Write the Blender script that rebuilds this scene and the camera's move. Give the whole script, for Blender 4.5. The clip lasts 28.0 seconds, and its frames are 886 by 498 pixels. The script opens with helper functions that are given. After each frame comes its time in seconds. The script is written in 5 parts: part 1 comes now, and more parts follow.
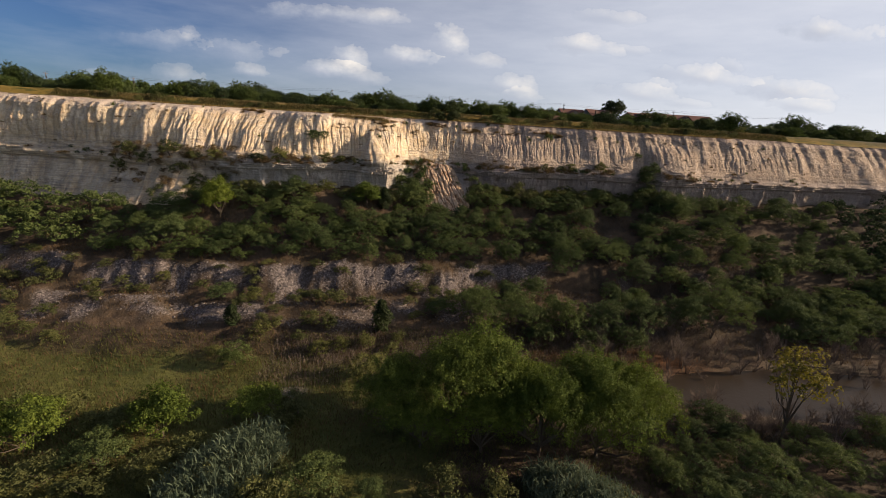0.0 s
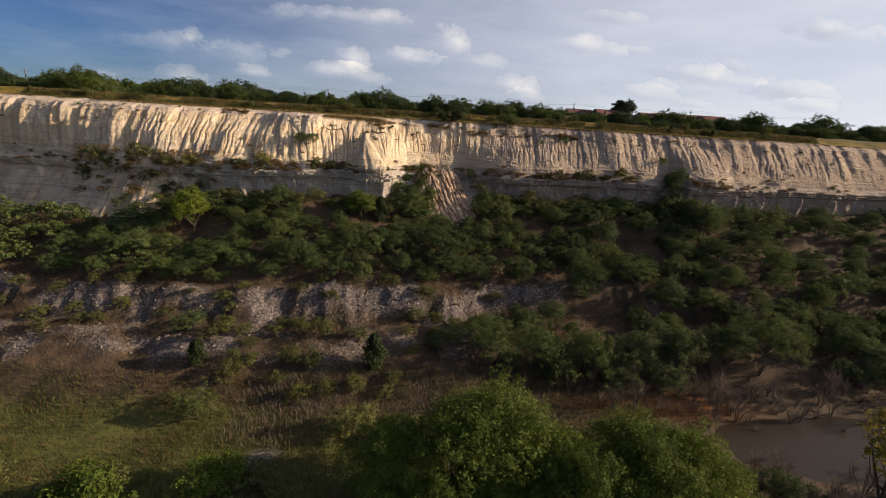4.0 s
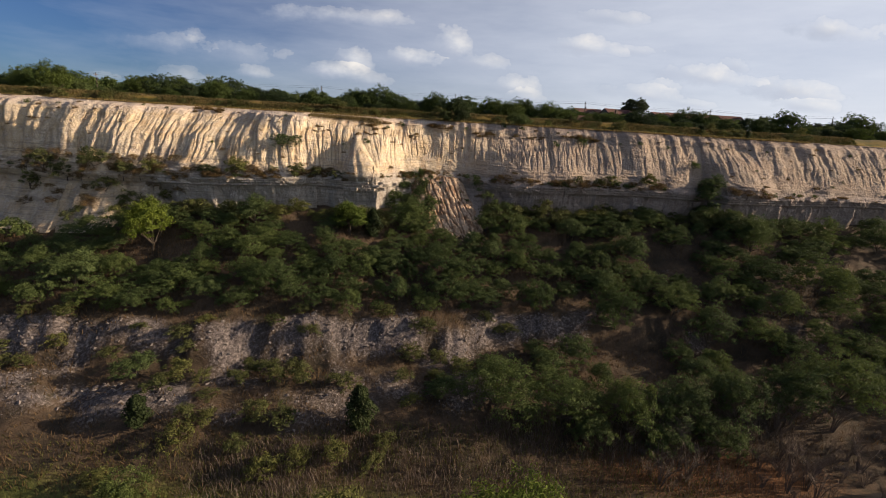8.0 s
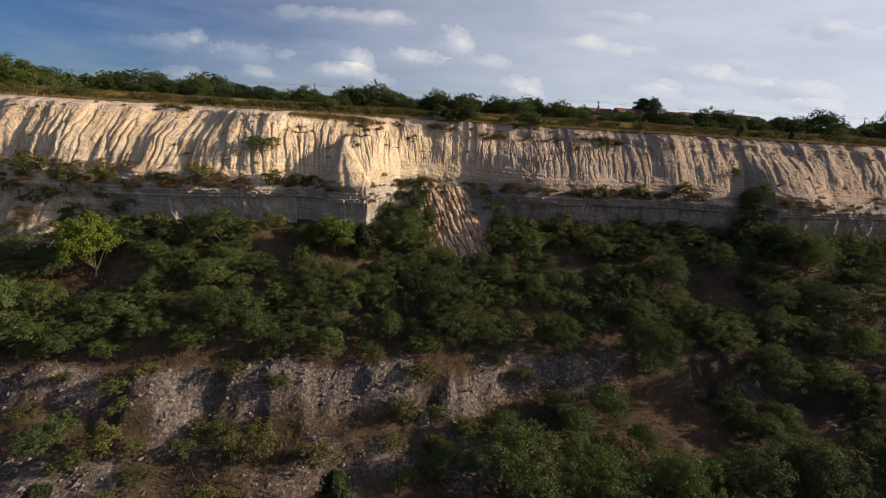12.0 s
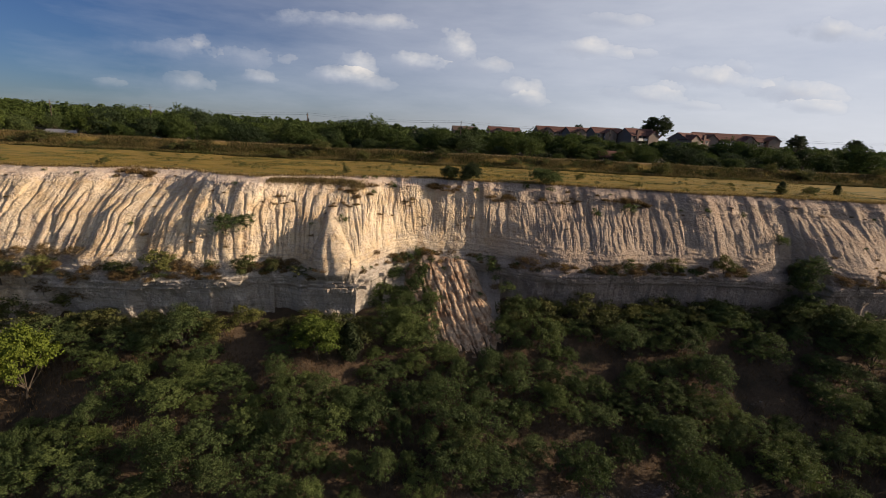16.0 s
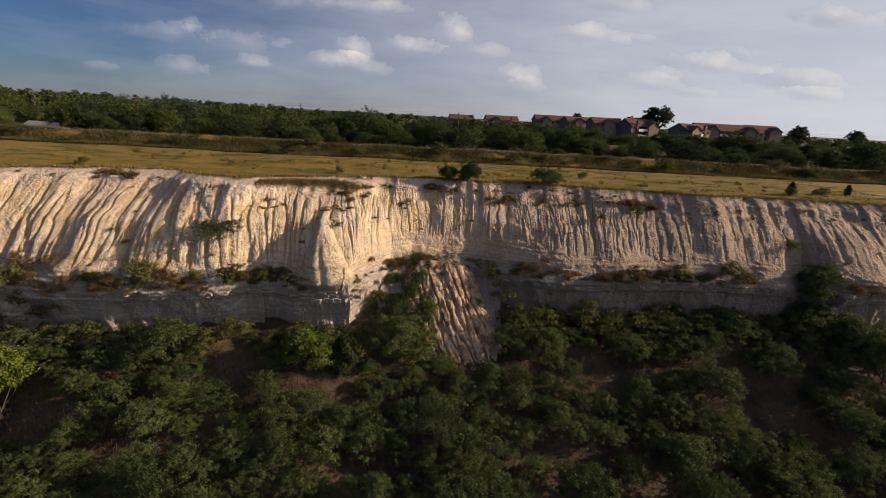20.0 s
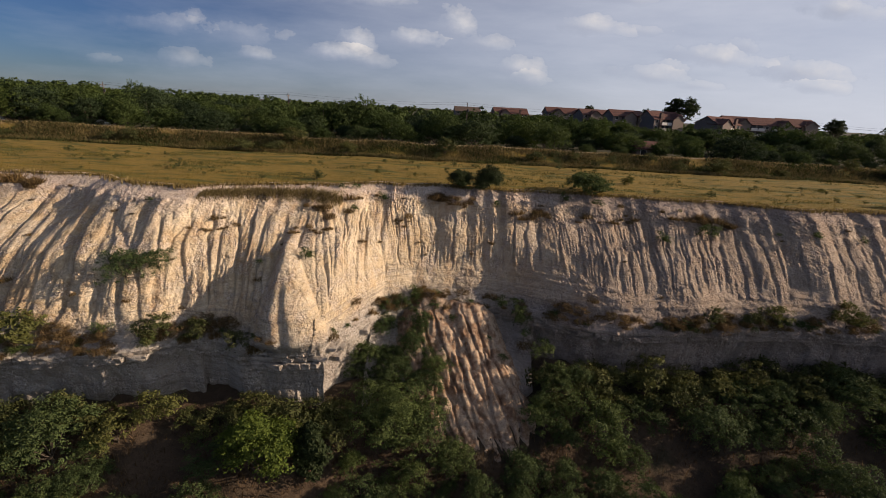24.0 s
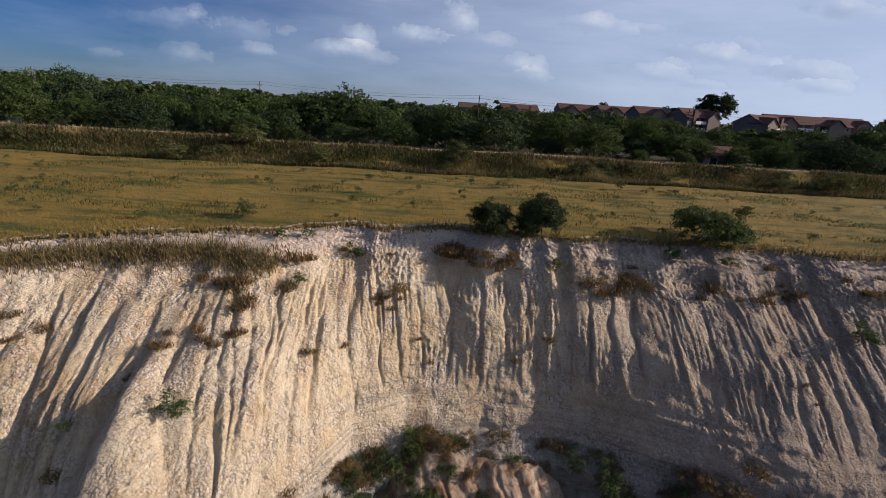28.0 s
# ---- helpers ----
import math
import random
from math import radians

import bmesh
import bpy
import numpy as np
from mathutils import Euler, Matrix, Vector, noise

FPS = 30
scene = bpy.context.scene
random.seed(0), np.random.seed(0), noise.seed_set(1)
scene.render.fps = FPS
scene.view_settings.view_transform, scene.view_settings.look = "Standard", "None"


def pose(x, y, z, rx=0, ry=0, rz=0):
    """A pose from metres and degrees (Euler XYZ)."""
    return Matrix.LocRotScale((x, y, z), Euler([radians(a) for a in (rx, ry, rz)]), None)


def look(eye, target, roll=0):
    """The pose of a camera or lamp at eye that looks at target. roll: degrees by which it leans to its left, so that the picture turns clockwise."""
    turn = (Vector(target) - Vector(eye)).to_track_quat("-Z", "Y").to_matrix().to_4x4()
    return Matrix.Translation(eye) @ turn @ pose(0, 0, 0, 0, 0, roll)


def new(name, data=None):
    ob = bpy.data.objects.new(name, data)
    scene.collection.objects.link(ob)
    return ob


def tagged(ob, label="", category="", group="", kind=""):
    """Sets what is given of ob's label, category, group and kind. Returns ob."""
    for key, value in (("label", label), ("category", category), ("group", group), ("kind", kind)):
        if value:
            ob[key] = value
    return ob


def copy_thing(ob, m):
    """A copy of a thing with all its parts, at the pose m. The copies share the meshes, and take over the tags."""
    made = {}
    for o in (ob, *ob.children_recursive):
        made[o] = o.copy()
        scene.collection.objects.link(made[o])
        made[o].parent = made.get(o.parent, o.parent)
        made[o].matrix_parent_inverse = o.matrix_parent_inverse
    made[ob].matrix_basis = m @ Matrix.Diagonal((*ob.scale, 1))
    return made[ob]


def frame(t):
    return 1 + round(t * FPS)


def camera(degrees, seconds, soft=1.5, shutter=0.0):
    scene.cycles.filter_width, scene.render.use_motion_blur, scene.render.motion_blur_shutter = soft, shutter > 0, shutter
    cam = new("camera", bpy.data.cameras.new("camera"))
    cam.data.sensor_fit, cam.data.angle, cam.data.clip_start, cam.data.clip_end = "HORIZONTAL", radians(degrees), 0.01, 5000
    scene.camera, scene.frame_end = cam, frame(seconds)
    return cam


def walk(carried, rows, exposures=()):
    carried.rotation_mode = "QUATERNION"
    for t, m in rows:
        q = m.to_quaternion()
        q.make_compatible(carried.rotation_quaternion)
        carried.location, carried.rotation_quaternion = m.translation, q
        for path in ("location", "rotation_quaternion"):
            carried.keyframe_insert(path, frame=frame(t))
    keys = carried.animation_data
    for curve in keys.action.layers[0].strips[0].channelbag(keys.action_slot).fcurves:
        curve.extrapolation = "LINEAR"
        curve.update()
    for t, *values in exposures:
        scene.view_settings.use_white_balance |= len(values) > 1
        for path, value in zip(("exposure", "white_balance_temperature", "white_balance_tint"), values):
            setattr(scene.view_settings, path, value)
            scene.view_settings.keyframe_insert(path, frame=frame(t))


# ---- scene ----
cam = camera(87.8, 28.0, 0.9)
PATH = [  # seconds, x, y, z, yaw, pitch, roll
    (0, 0.43, -18.29, 29.49, -1.16, -15.04, 3.40),
    (1, 0.20, -15.09, 29.57, -1.19, -15.05, 3.45),
    (2, 0.15, -11.91, 29.65, -1.13, -15.04, 3.43),
    (3, 0.17, -8.71, 29.70, -1.02, -15.02, 3.38),
    (4.5, 0.25, -3.75, 29.69, -0.82, -14.99, 3.32),
    (6, 0.23, 1.56, 29.62, -0.71, -14.95, 3.31),
    (7, 0.18, 5.13, 29.62, -0.68, -14.93, 3.29),
    (8, 0.12, 8.68, 29.65, -0.66, -14.94, 3.26),
    (9, 0.08, 12.20, 29.71, -0.63, -15.00, 3.27),
    (10, 0.07, 15.71, 29.73, -0.58, -15.05, 3.30),
    (11, 0.07, 19.17, 29.72, -0.49, -15.03, 3.28),
    (12, 0.07, 22.55, 29.66, -0.40, -14.91, 3.26),
    (13, 0.04, 25.78, 29.55, -0.33, -14.73, 3.28),
    (13.5, -0.01, 27.39, 29.50, -0.34, -14.60, 3.24),
    (14, -0.08, 29.14, 30.95, -0.20, -14.73, 3.16),
    (14.5, -0.17, 30.80, 33.52, -0.06, -14.64, 3.07),
    (15, -0.27, 32.69, 36.31, -0.02, -14.58, 2.97),
    (15.5, -0.38, 34.79, 38.57, -0.06, -14.57, 2.92),
    (16, -0.48, 36.53, 39.28, -0.10, -14.56, 2.91),
    (16.5, -0.55, 37.91, 39.51, -0.13, -14.56, 2.94),
    (17, -0.60, 38.71, 39.46, -0.20, -14.48, 2.97),
    (17.5, -0.63, 39.06, 39.56, -0.33, -14.49, 3.01),
    (18, -0.66, 39.30, 39.54, -0.45, -14.30, 3.03),
    (18.5, -0.70, 39.54, 39.74, -0.53, -14.22, 3.05),
    (19, -0.74, 39.66, 40.61, -0.58, -14.82, 3.07),
    (19.5, -0.80, 39.93, 40.97, -0.63, -15.71, 3.09),
    (20, -0.87, 40.28, 41.17, -0.67, -16.16, 3.11),
    (20.5, -0.95, 41.36, 41.13, -0.68, -16.37, 3.13),
    (21, -1.04, 42.92, 41.12, -0.64, -16.52, 3.14),
    (21.5, -1.13, 44.86, 41.03, -0.57, -16.60, 3.14),
    (22.5, -1.35, 49.72, 40.86, -0.46, -16.78, 3.14),
    (23.5, -1.65, 55.67, 40.61, -0.33, -16.87, 3.20),
    (24, -1.82, 59.02, 40.53, -0.32, -16.98, 3.23),
    (25, -2.21, 66.29, 40.33, -0.30, -17.15, 3.25),
    (26, -2.61, 73.42, 40.18, -0.24, -17.26, 3.23),
    (27, -3.01, 79.93, 40.02, -0.23, -17.34, 3.31),
    (28, -3.38, 85.14, 39.76, -0.30, -17.33, 3.60),
]


def aim(x, y, z, yaw, pitch, roll):
    """A camera pose from its place, heading, tilt and lean in degrees."""
    a, p = radians(yaw), radians(pitch)
    ahead = Vector((-math.sin(a) * math.cos(p), math.cos(a) * math.cos(p), math.sin(p)))
    return look((x, y, z), Vector((x, y, z)) + 10 * ahead, roll)


walk(cam, [(t, aim(*row)) for t, *row in PATH], [(0, 0.99, 6950, 11), (10, 0.93, 6750, 10), (16, 0.78, 6850, 11), (21, 0.66, 7000, 13), (25, 0.63, 6400, 13), (28, 0.60, 5700, 11)])

def material(name, rough=0.9):
    m = bpy.data.materials.new(name)
    m.use_nodes = True
    m.node_tree.nodes["Principled BSDF"].inputs["Roughness"].default_value = rough
    m.node_tree.nodes["Principled BSDF"].inputs["Specular IOR Level"].default_value = 0.2
    return m, m.node_tree.nodes, m.node_tree.links, m.node_tree.nodes["Principled BSDF"]


def add_noise(n, l, vec, scale, detail=6, rough=0.6):
    t = n.new("ShaderNodeTexNoise")
    t.inputs["Scale"].default_value, t.inputs["Detail"].default_value, t.inputs["Roughness"].default_value = scale, detail, rough
    l.new(vec, t.inputs["Vector"])
    return t.outputs["Fac"]


def add_ramp(n, l, fac, stops):
    r = n.new("ShaderNodeValToRGB")
    e = r.color_ramp.elements
    while len(e) < len(stops):
        e.new(0.5)
    for el, (p, c) in zip(e, stops):
        el.position, el.color = p, (*c, 1)
    l.new(fac, r.inputs[0])
    return r.outputs[0]


def add_mix(n, l, fac, a, b, how="MIX"):
    m = n.new("ShaderNodeMix")
    m.data_type, m.blend_type = "RGBA", how
    for value, slot in ((fac, 0), (a, 6), (b, 7)):
        if isinstance(value, (int, float)):
            m.inputs[slot].default_value = value
        elif isinstance(value, tuple):
            m.inputs[slot].default_value = (*value, 1)
        else:
            l.new(value, m.inputs[slot])
    return m.outputs[2]


def add_range(n, l, value, a, b, c=0.0, d=1.0):
    r = n.new("ShaderNodeMapRange")
    r.inputs[1].default_value, r.inputs[2].default_value, r.inputs[3].default_value, r.inputs[4].default_value = a, b, c, d
    l.new(value, r.inputs[0])
    return r.outputs[0]


def add_bump(n, l, bsdf, height, strength, distance):
    b = n.new("ShaderNodeBump")
    b.inputs["Strength"].default_value, b.inputs["Distance"].default_value = strength, distance
    l.new(height, b.inputs["Height"])
    l.new(b.outputs[0], bsdf.inputs["Normal"])


def place_of(n):
    return n.new("ShaderNodeNewGeometry").outputs["Position"]


def stretched(n, l, vec, sx, sy, sz):
    m = n.new("ShaderNodeMapping")
    m.inputs["Scale"].default_value = (sx, sy, sz)
    l.new(vec, m.inputs["Vector"])
    return m.outputs[0]


# ---- light ----
SUN_FROM = Vector((0.935, 0.035, 0.335)).normalized()
SUN_UP = math.asin(SUN_FROM.z)
SUN_TURN = math.atan2(SUN_FROM.x, SUN_FROM.y)
sun = new("sun", bpy.data.lights.new("sun", "SUN"))
sun.data.energy, sun.data.angle, sun.data.color = 4.3, radians(0.6), (1.0, 0.80, 0.60)
sun.matrix_world = look(SUN_FROM * 300, (0, 0, 0))

# cumulus over the plateau: across, up (both per unit ahead), half width, half height, thickness
CLOUDS = [(-0.066, 0.126, 0.054, 0.015, 1.00), (0.007, 0.155, 0.038, 0.031, 1.00), (0.065, 0.127, 0.045, 0.015, 0.55), (-0.244, 0.096, 0.059, 0.015, 0.95), (-0.187, 0.116, 0.036, 0.023, 1.00),
          (-0.156, 0.080, 0.046, 0.013, 0.45), (0.274, 0.167, 0.063, 0.017, 0.95), (0.367, 0.167, 0.067, 0.008, 0.35), (0.541, 0.124, 0.080, 0.018, 0.75), (0.590, 0.147, 0.029, 0.017, 0.80),
          (0.713, 0.109, 0.083, 0.021, 0.90), (0.756, 0.080, 0.046, 0.011, 0.50), (0.769, 0.225, 0.073, 0.020, 1.00), (0.132, 0.084, 0.053, 0.019, 0.70), (0.163, 0.064, 0.039, 0.013, 0.50),
          (0.416, 0.085, 0.071, 0.016, 0.60), (-0.556, 0.130, 0.068, 0.017, 0.38), (-0.516, 0.140, 0.025, 0.016, 0.50), (-0.417, 0.121, 0.062, 0.019, 0.35), (-0.397, 0.081, 0.030, 0.011, 0.50),
          (-0.552, 0.065, 0.051, 0.017, 0.30), (-0.218, 0.198, 0.122, 0.014, 0.70), (0.341, 0.223, 0.057, 0.012, 0.55), (0.517, 0.071, 0.046, 0.009, 0.40), (-0.713, 0.059, 0.035, 0.009, 0.20),
          (0.448, 0.101, 0.034, 0.011, 0.50)]


def make_world():
    w = bpy.data.worlds.new("sky")
    scene.world = w
    w.use_nodes = True
    n, l = w.node_tree.nodes, w.node_tree.links
    bg = n["Background"]
    sky = n.new("ShaderNodeTexSky")
    sky.sky_type, sky.sun_disc = "NISHITA", False
    sky.sun_elevation, sky.sun_rotation = SUN_UP, SUN_TURN
    sky.air_density, sky.dust_density, sky.ozone_density = 1.0, 0.1, 5.0

    def calc(how, a, b=None, c=None):
        m = n.new("ShaderNodeMath")
        m.operation = how
        for slot, value in enumerate((a, b, c)):
            if value is None:
                continue
            if isinstance(value, (int, float)):
                m.inputs[slot].default_value = value
            else:
                l.new(value, m.inputs[slot])
        return m.outputs[0]

    co = n.new("ShaderNodeTexCoord").outputs["Generated"]
    xyz = n.new("ShaderNodeSeparateXYZ")
    l.new(co, xyz.inputs[0])
    x, y, z = xyz.outputs
    ahead = calc("MAXIMUM", y, 0.05)
    across, up = calc("DIVIDE", x, ahead), calc("DIVIDE", z, ahead)
    flat = n.new("ShaderNodeCombineXYZ")
    l.new(across, flat.inputs[0])
    l.new(calc("MULTIPLY", up, 1.35), flat.inputs[1])

    def noise_at(vec, scale, detail):
        t = n.new("ShaderNodeTexNoise")
        t.inputs["Scale"].default_value, t.inputs["Detail"].default_value, t.inputs["Roughness"].default_value = scale, detail, 0.6
        l.new(vec, t.inputs["Vector"])
        return t.outputs["Fac"]

    puff = noise_at(flat.outputs[0], 13.0, 9)
    cover, shade = None, None
    for cx, cz, wx, wz, thick in CLOUDS:
        dx = calc("DIVIDE", calc("SUBTRACT", across, cx), 1.5 * wx)
        dz = calc("DIVIDE", calc("SUBTRACT", up, cz), 1.6 * wz)
        # flatter below than above
        dz_r = calc("MULTIPLY", dz, calc("MULTIPLY_ADD", calc("LESS_THAN", dz, 0.0), 0.5, 1.0))
        r = calc("SQRT", calc("ADD", calc("MULTIPLY", dx, dx), calc("MULTIPLY", dz_r, dz_r)))
        k = calc("MULTIPLY", calc("SUBTRACT", calc("MULTIPLY_ADD", puff, 2.6, -0.5), r), thick)
        lit = calc("MULTIPLY", calc("MULTIPLY_ADD", dz, 0.42, calc("MULTIPLY_ADD", dx, 0.30, 0.52)), calc("GREATER_THAN", k, 0.0))
        cover = k if cover is None else calc("MAXIMUM", cover, k)
        shade = lit if shade is None else calc("MAXIMUM", shade, lit)
    cover = calc("MULTIPLY", add_range(n, l, cover, -0.12, 0.9), 0.85)
    shade = calc("ADD", shade, calc("MULTIPLY_ADD", puff, 0.5, -0.25))
    tint = add_ramp(n, l, shade, [(0.2, (2.9, 3.4, 4.5)), (0.42, (3.9, 4.3, 5.3)), (0.62, (5.9, 6.1, 6.6)), (0.9, (8.0, 7.7, 7.4))])
    # thin high haze, thicker low down and towards the sun
    wide = n.new("ShaderNodeMapping")
    wide.inputs["Scale"].default_value = (1.0, 1.0, 5.0)
    l.new(co, wide.inputs["Vector"])
    veil = noise_at(wide.outputs[0], 2.2, 6)
    amount = calc("MULTIPLY_ADD", x, 0.95, calc("MULTIPLY_ADD", z, -0.35, calc("MULTIPLY_ADD", veil, 0.9, 0.0)))
    haze = add_range(n, l, amount, -0.22, 1.15, 0.0, 0.95)
    base = add_mix(n, l, 1.0, sky.outputs[0], (0.315, 0.375, 0.53), "MULTIPLY")
    col = add_mix(n, l, haze, base, (6.2, 6.6, 7.5))
    col = add_mix(n, l, cover, col, tint)
    l.new(col, bg.inputs[0])
    bg.inputs[1].default_value = 0.064


make_world()


# ---- materials ----
def chalk_material():
    """Soft cream chalk: tan washes down the ribs, paler crumbly crust, grey beds low in the face, pinker to the east
    and darkened there for shade.
    """
    m, n, l, b = material("chalk", 0.95)
    p = place_of(n)
    xyz = n.new("ShaderNodeSeparateXYZ")
    l.new(p, xyz.inputs[0])

    def calc(how, a, c):
        t = n.new("ShaderNodeMath")
        t.operation = how
        for slot, value in enumerate((a, c)):
            if isinstance(value, (int, float)):
                t.inputs[slot].default_value = value
            else:
                l.new(value, t.inputs[slot])
        return t.outputs[0]

    def cells_of(vec, scale, kind="F1"):
        t = n.new("ShaderNodeTexVoronoi")
        t.feature = kind
        t.inputs["Scale"].default_value = scale
        l.new(vec, t.inputs["Vector"])
        return t.outputs["Distance"]

    big = add_noise(n, l, p, 0.25, 6)
    col = add_ramp(n, l, big, [(0.32, (0.54, 0.40, 0.24)), (0.46, (0.63, 0.51, 0.345)), (0.6, (0.67, 0.57, 0.425)), (0.74, (0.57, 0.44, 0.28))])
    # tan washes that run down the ribs
    wash = add_noise(n, l, stretched(n, l, p, 1.0, 0.16, 0.16), 1.0, 5, 0.6)
    col = add_mix(n, l, add_range(n, l, wash, 0.50, 0.72, 0, 0.55), col, (0.52, 0.32, 0.165))
    # greyer, crumbly crust in patches
    crust = add_noise(n, l, p, 0.55, 7, 0.7)
    col = add_mix(n, l, add_range(n, l, crust, 0.50, 0.62, 0, 0.55), col, (0.54, 0.46, 0.395))
    wob = calc("ADD", calc("MULTIPLY", add_noise(n, l, p, 0.5, 6, 0.65), 3.2), xyz.outputs["Z"])
    col = add_mix(n, l, calc("MULTIPLY", add_range(n, l, wob, 22.4, 20.8, 0, 0.85), add_range(n, l, xyz.outputs["X"], -58.0, -50.0, 0.25, 1.0)), col, (0.40, 0.375, 0.345))
    col = add_mix(n, l, add_range(n, l, wob, 30.3, 31.8, 0, 0.5), col, (0.60, 0.51, 0.475))
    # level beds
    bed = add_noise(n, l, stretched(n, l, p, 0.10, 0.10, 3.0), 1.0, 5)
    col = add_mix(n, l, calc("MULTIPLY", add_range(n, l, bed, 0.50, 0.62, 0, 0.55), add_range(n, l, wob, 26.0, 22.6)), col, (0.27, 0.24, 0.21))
    # pinker chalk east of the recess, with its shade painted in as darker colour
    pink_shade = calc("ADD", calc("MULTIPLY", add_noise(n, l, p, 0.12, 4), 16.0), xyz.outputs["X"])
    col = add_mix(n, l, add_range(n, l, pink_shade, 4.0, 24.0, 0.0, 0.7), col, (0.28, 0.222, 0.192))
    # grains, and crumbs with shade painted into the gaps between them
    fine = add_noise(n, l, p, 2.2, 9, 0.72)
    col = add_mix(n, l, add_range(n, l, fine, 0.36, 0.54, 0.5, 0.0), col, (0.62, 0.53, 0.44), "MULTIPLY")
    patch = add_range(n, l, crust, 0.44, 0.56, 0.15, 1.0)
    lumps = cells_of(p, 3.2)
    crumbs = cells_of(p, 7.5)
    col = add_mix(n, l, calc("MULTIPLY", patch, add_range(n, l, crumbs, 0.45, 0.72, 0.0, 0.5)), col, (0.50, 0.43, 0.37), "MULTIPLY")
    # scattered dark specks: dead roots and dry litter
    speck = add_noise(n, l, p, 4.5, 3, 0.6)
    col = add_mix(n, l, calc("MULTIPLY", patch, add_range(n, l, speck, 0.64, 0.70, 0.0, 0.8)), col, (0.16, 0.11, 0.07))
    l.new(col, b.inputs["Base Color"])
    height = calc("ADD", add_noise(n, l, p, 3.2, 8, 0.68), calc("MULTIPLY", calc("MULTIPLY", patch, calc("ADD", lumps, calc("MULTIPLY", crumbs, 0.6))), -0.55))
    add_bump(n, l, b, height, 1.0, 0.3)
    return m


def soil_material(name, tones, scale=0.15, bump=0.2):
    m, n, l, b = material(name, 0.95)
    p = place_of(n)
    a = add_noise(n, l, p, scale, 7, 0.65)
    steps = [0.30 + 0.4 * i / max(1, len(tones) - 1) for i in range(len(tones))]
    col = add_ramp(n, l, a, list(zip(steps, tones)))
    f = add_noise(n, l, p, 3.0, 8, 0.75)
    col = add_mix(n, l, 0.6, col, add_ramp(n, l, f, [(0.3, (0.45, 0.45, 0.45)), (0.7, (1.3, 1.3, 1.3))]), "MULTIPLY")
    l.new(col, b.inputs["Base Color"])
    add_bump(n, l, b, f, 0.8, bump)
    return m


def leaf_material(name, dark, light, gloss=0.75):
    m, n, l, b = material(name, gloss)
    g = n.new("ShaderNodeNewGeometry")
    o = n.new("ShaderNodeObjectInfo")
    dull, fresh_tone = (tuple(a + (b - a) * k for a, b in zip(dark, light)) for k in (0.2, 0.75))
    col = add_ramp(n, l, g.outputs["Random Per Island"], [(0.0, dull), (1.0, fresh_tone)])
    b.inputs["Specular IOR Level"].default_value = 0.2
    tint = add_ramp(n, l, o.outputs["Random"], [(0.0, (0.62, 0.66, 0.6)), (0.5, (0.84, 0.84, 0.84)), (1.0, (1.02, 0.98, 0.8))])
    col = add_mix(n, l, 1.0, col, tint, "MULTIPLY")
    l.new(col, b.inputs["Base Color"])
    t = n.new("ShaderNodeBsdfTranslucent")
    l.new(col, t.inputs["Color"])
    mix = n.new("ShaderNodeMixShader")
    mix.inputs[0].default_value = 0.3
    l.new(b.outputs[0], mix.inputs[1])
    l.new(t.outputs[0], mix.inputs[2])
    l.new(mix.outputs[0], n["Material Output"].inputs[0])
    return m


def plain_material(name, colour, rough=0.7, vary=0.25, scale=2.0):
    m, n, l, b = material(name, rough)
    f = add_noise(n, l, place_of(n), scale, 6)
    dark = tuple(c * (1 - vary) for c in colour)
    l.new(add_ramp(n, l, f, [(0.3, dark), (0.7, colour)]), b.inputs["Base Color"])
    return m


def valley_material():
    """Dark soil with dry litter; pale rubble, green turf and rusty mud where the ground's own shares say."""
    m, n, l, b = material("valley_soil", 0.95)
    p = place_of(n)
    a = add_noise(n, l, p, 0.18, 7, 0.65)
    col = add_ramp(n, l, a, [(0.3, (0.026, 0.023, 0.016)), (0.45, (0.055, 0.041, 0.027)), (0.58, (0.082, 0.056, 0.036)), (0.7, (0.038, 0.035, 0.019))])
    f = add_noise(n, l, p, 2.4, 9, 0.75)

    def share(name):
        t = n.new("ShaderNodeAttribute")
        t.attribute_name = name
        m2 = n.new("ShaderNodeMath")
        m2.operation = "MULTIPLY_ADD"
        l.new(f, m2.inputs[0])
        m2.inputs[1].default_value = 1.1
        l.new(t.outputs["Fac"], m2.inputs[2])
        return add_range(n, l, m2.outputs[0], 0.85, 1.25)

    col = add_mix(n, l, share("turf"), col, add_ramp(n, l, a, [(0.35, (0.055, 0.066, 0.018)), (0.6, (0.105, 0.105, 0.03))]))
    col = add_mix(n, l, share("rust"), col, (0.14, 0.066, 0.028))
    col = add_mix(n, l, share("chalk"), col, add_ramp(n, l, f, [(0.35, (0.04, 0.034, 0.031)), (0.52, (0.115, 0.096, 0.09)), (0.68, (0.25, 0.215, 0.195))]))
    col = add_mix(n, l, 0.5, col, add_ramp(n, l, f, [(0.3, (0.4, 0.4, 0.4)), (0.7, (1.3, 1.3, 1.3))]), "MULTIPLY")
    l.new(col, b.inputs["Base Color"])
    add_bump(n, l, b, f, 0.8, 0.25)
    return m


def water_material():
    m, n, l, b = material("muddy_water", 0.3)
    b.inputs["Base Color"].default_value = (0.030, 0.022, 0.015, 1)
    b.inputs["Specular IOR Level"].default_value = 0.12
    add_bump(n, l, b, add_noise(n, l, place_of(n), 1.5, 4), 0.3, 0.08)
    return m


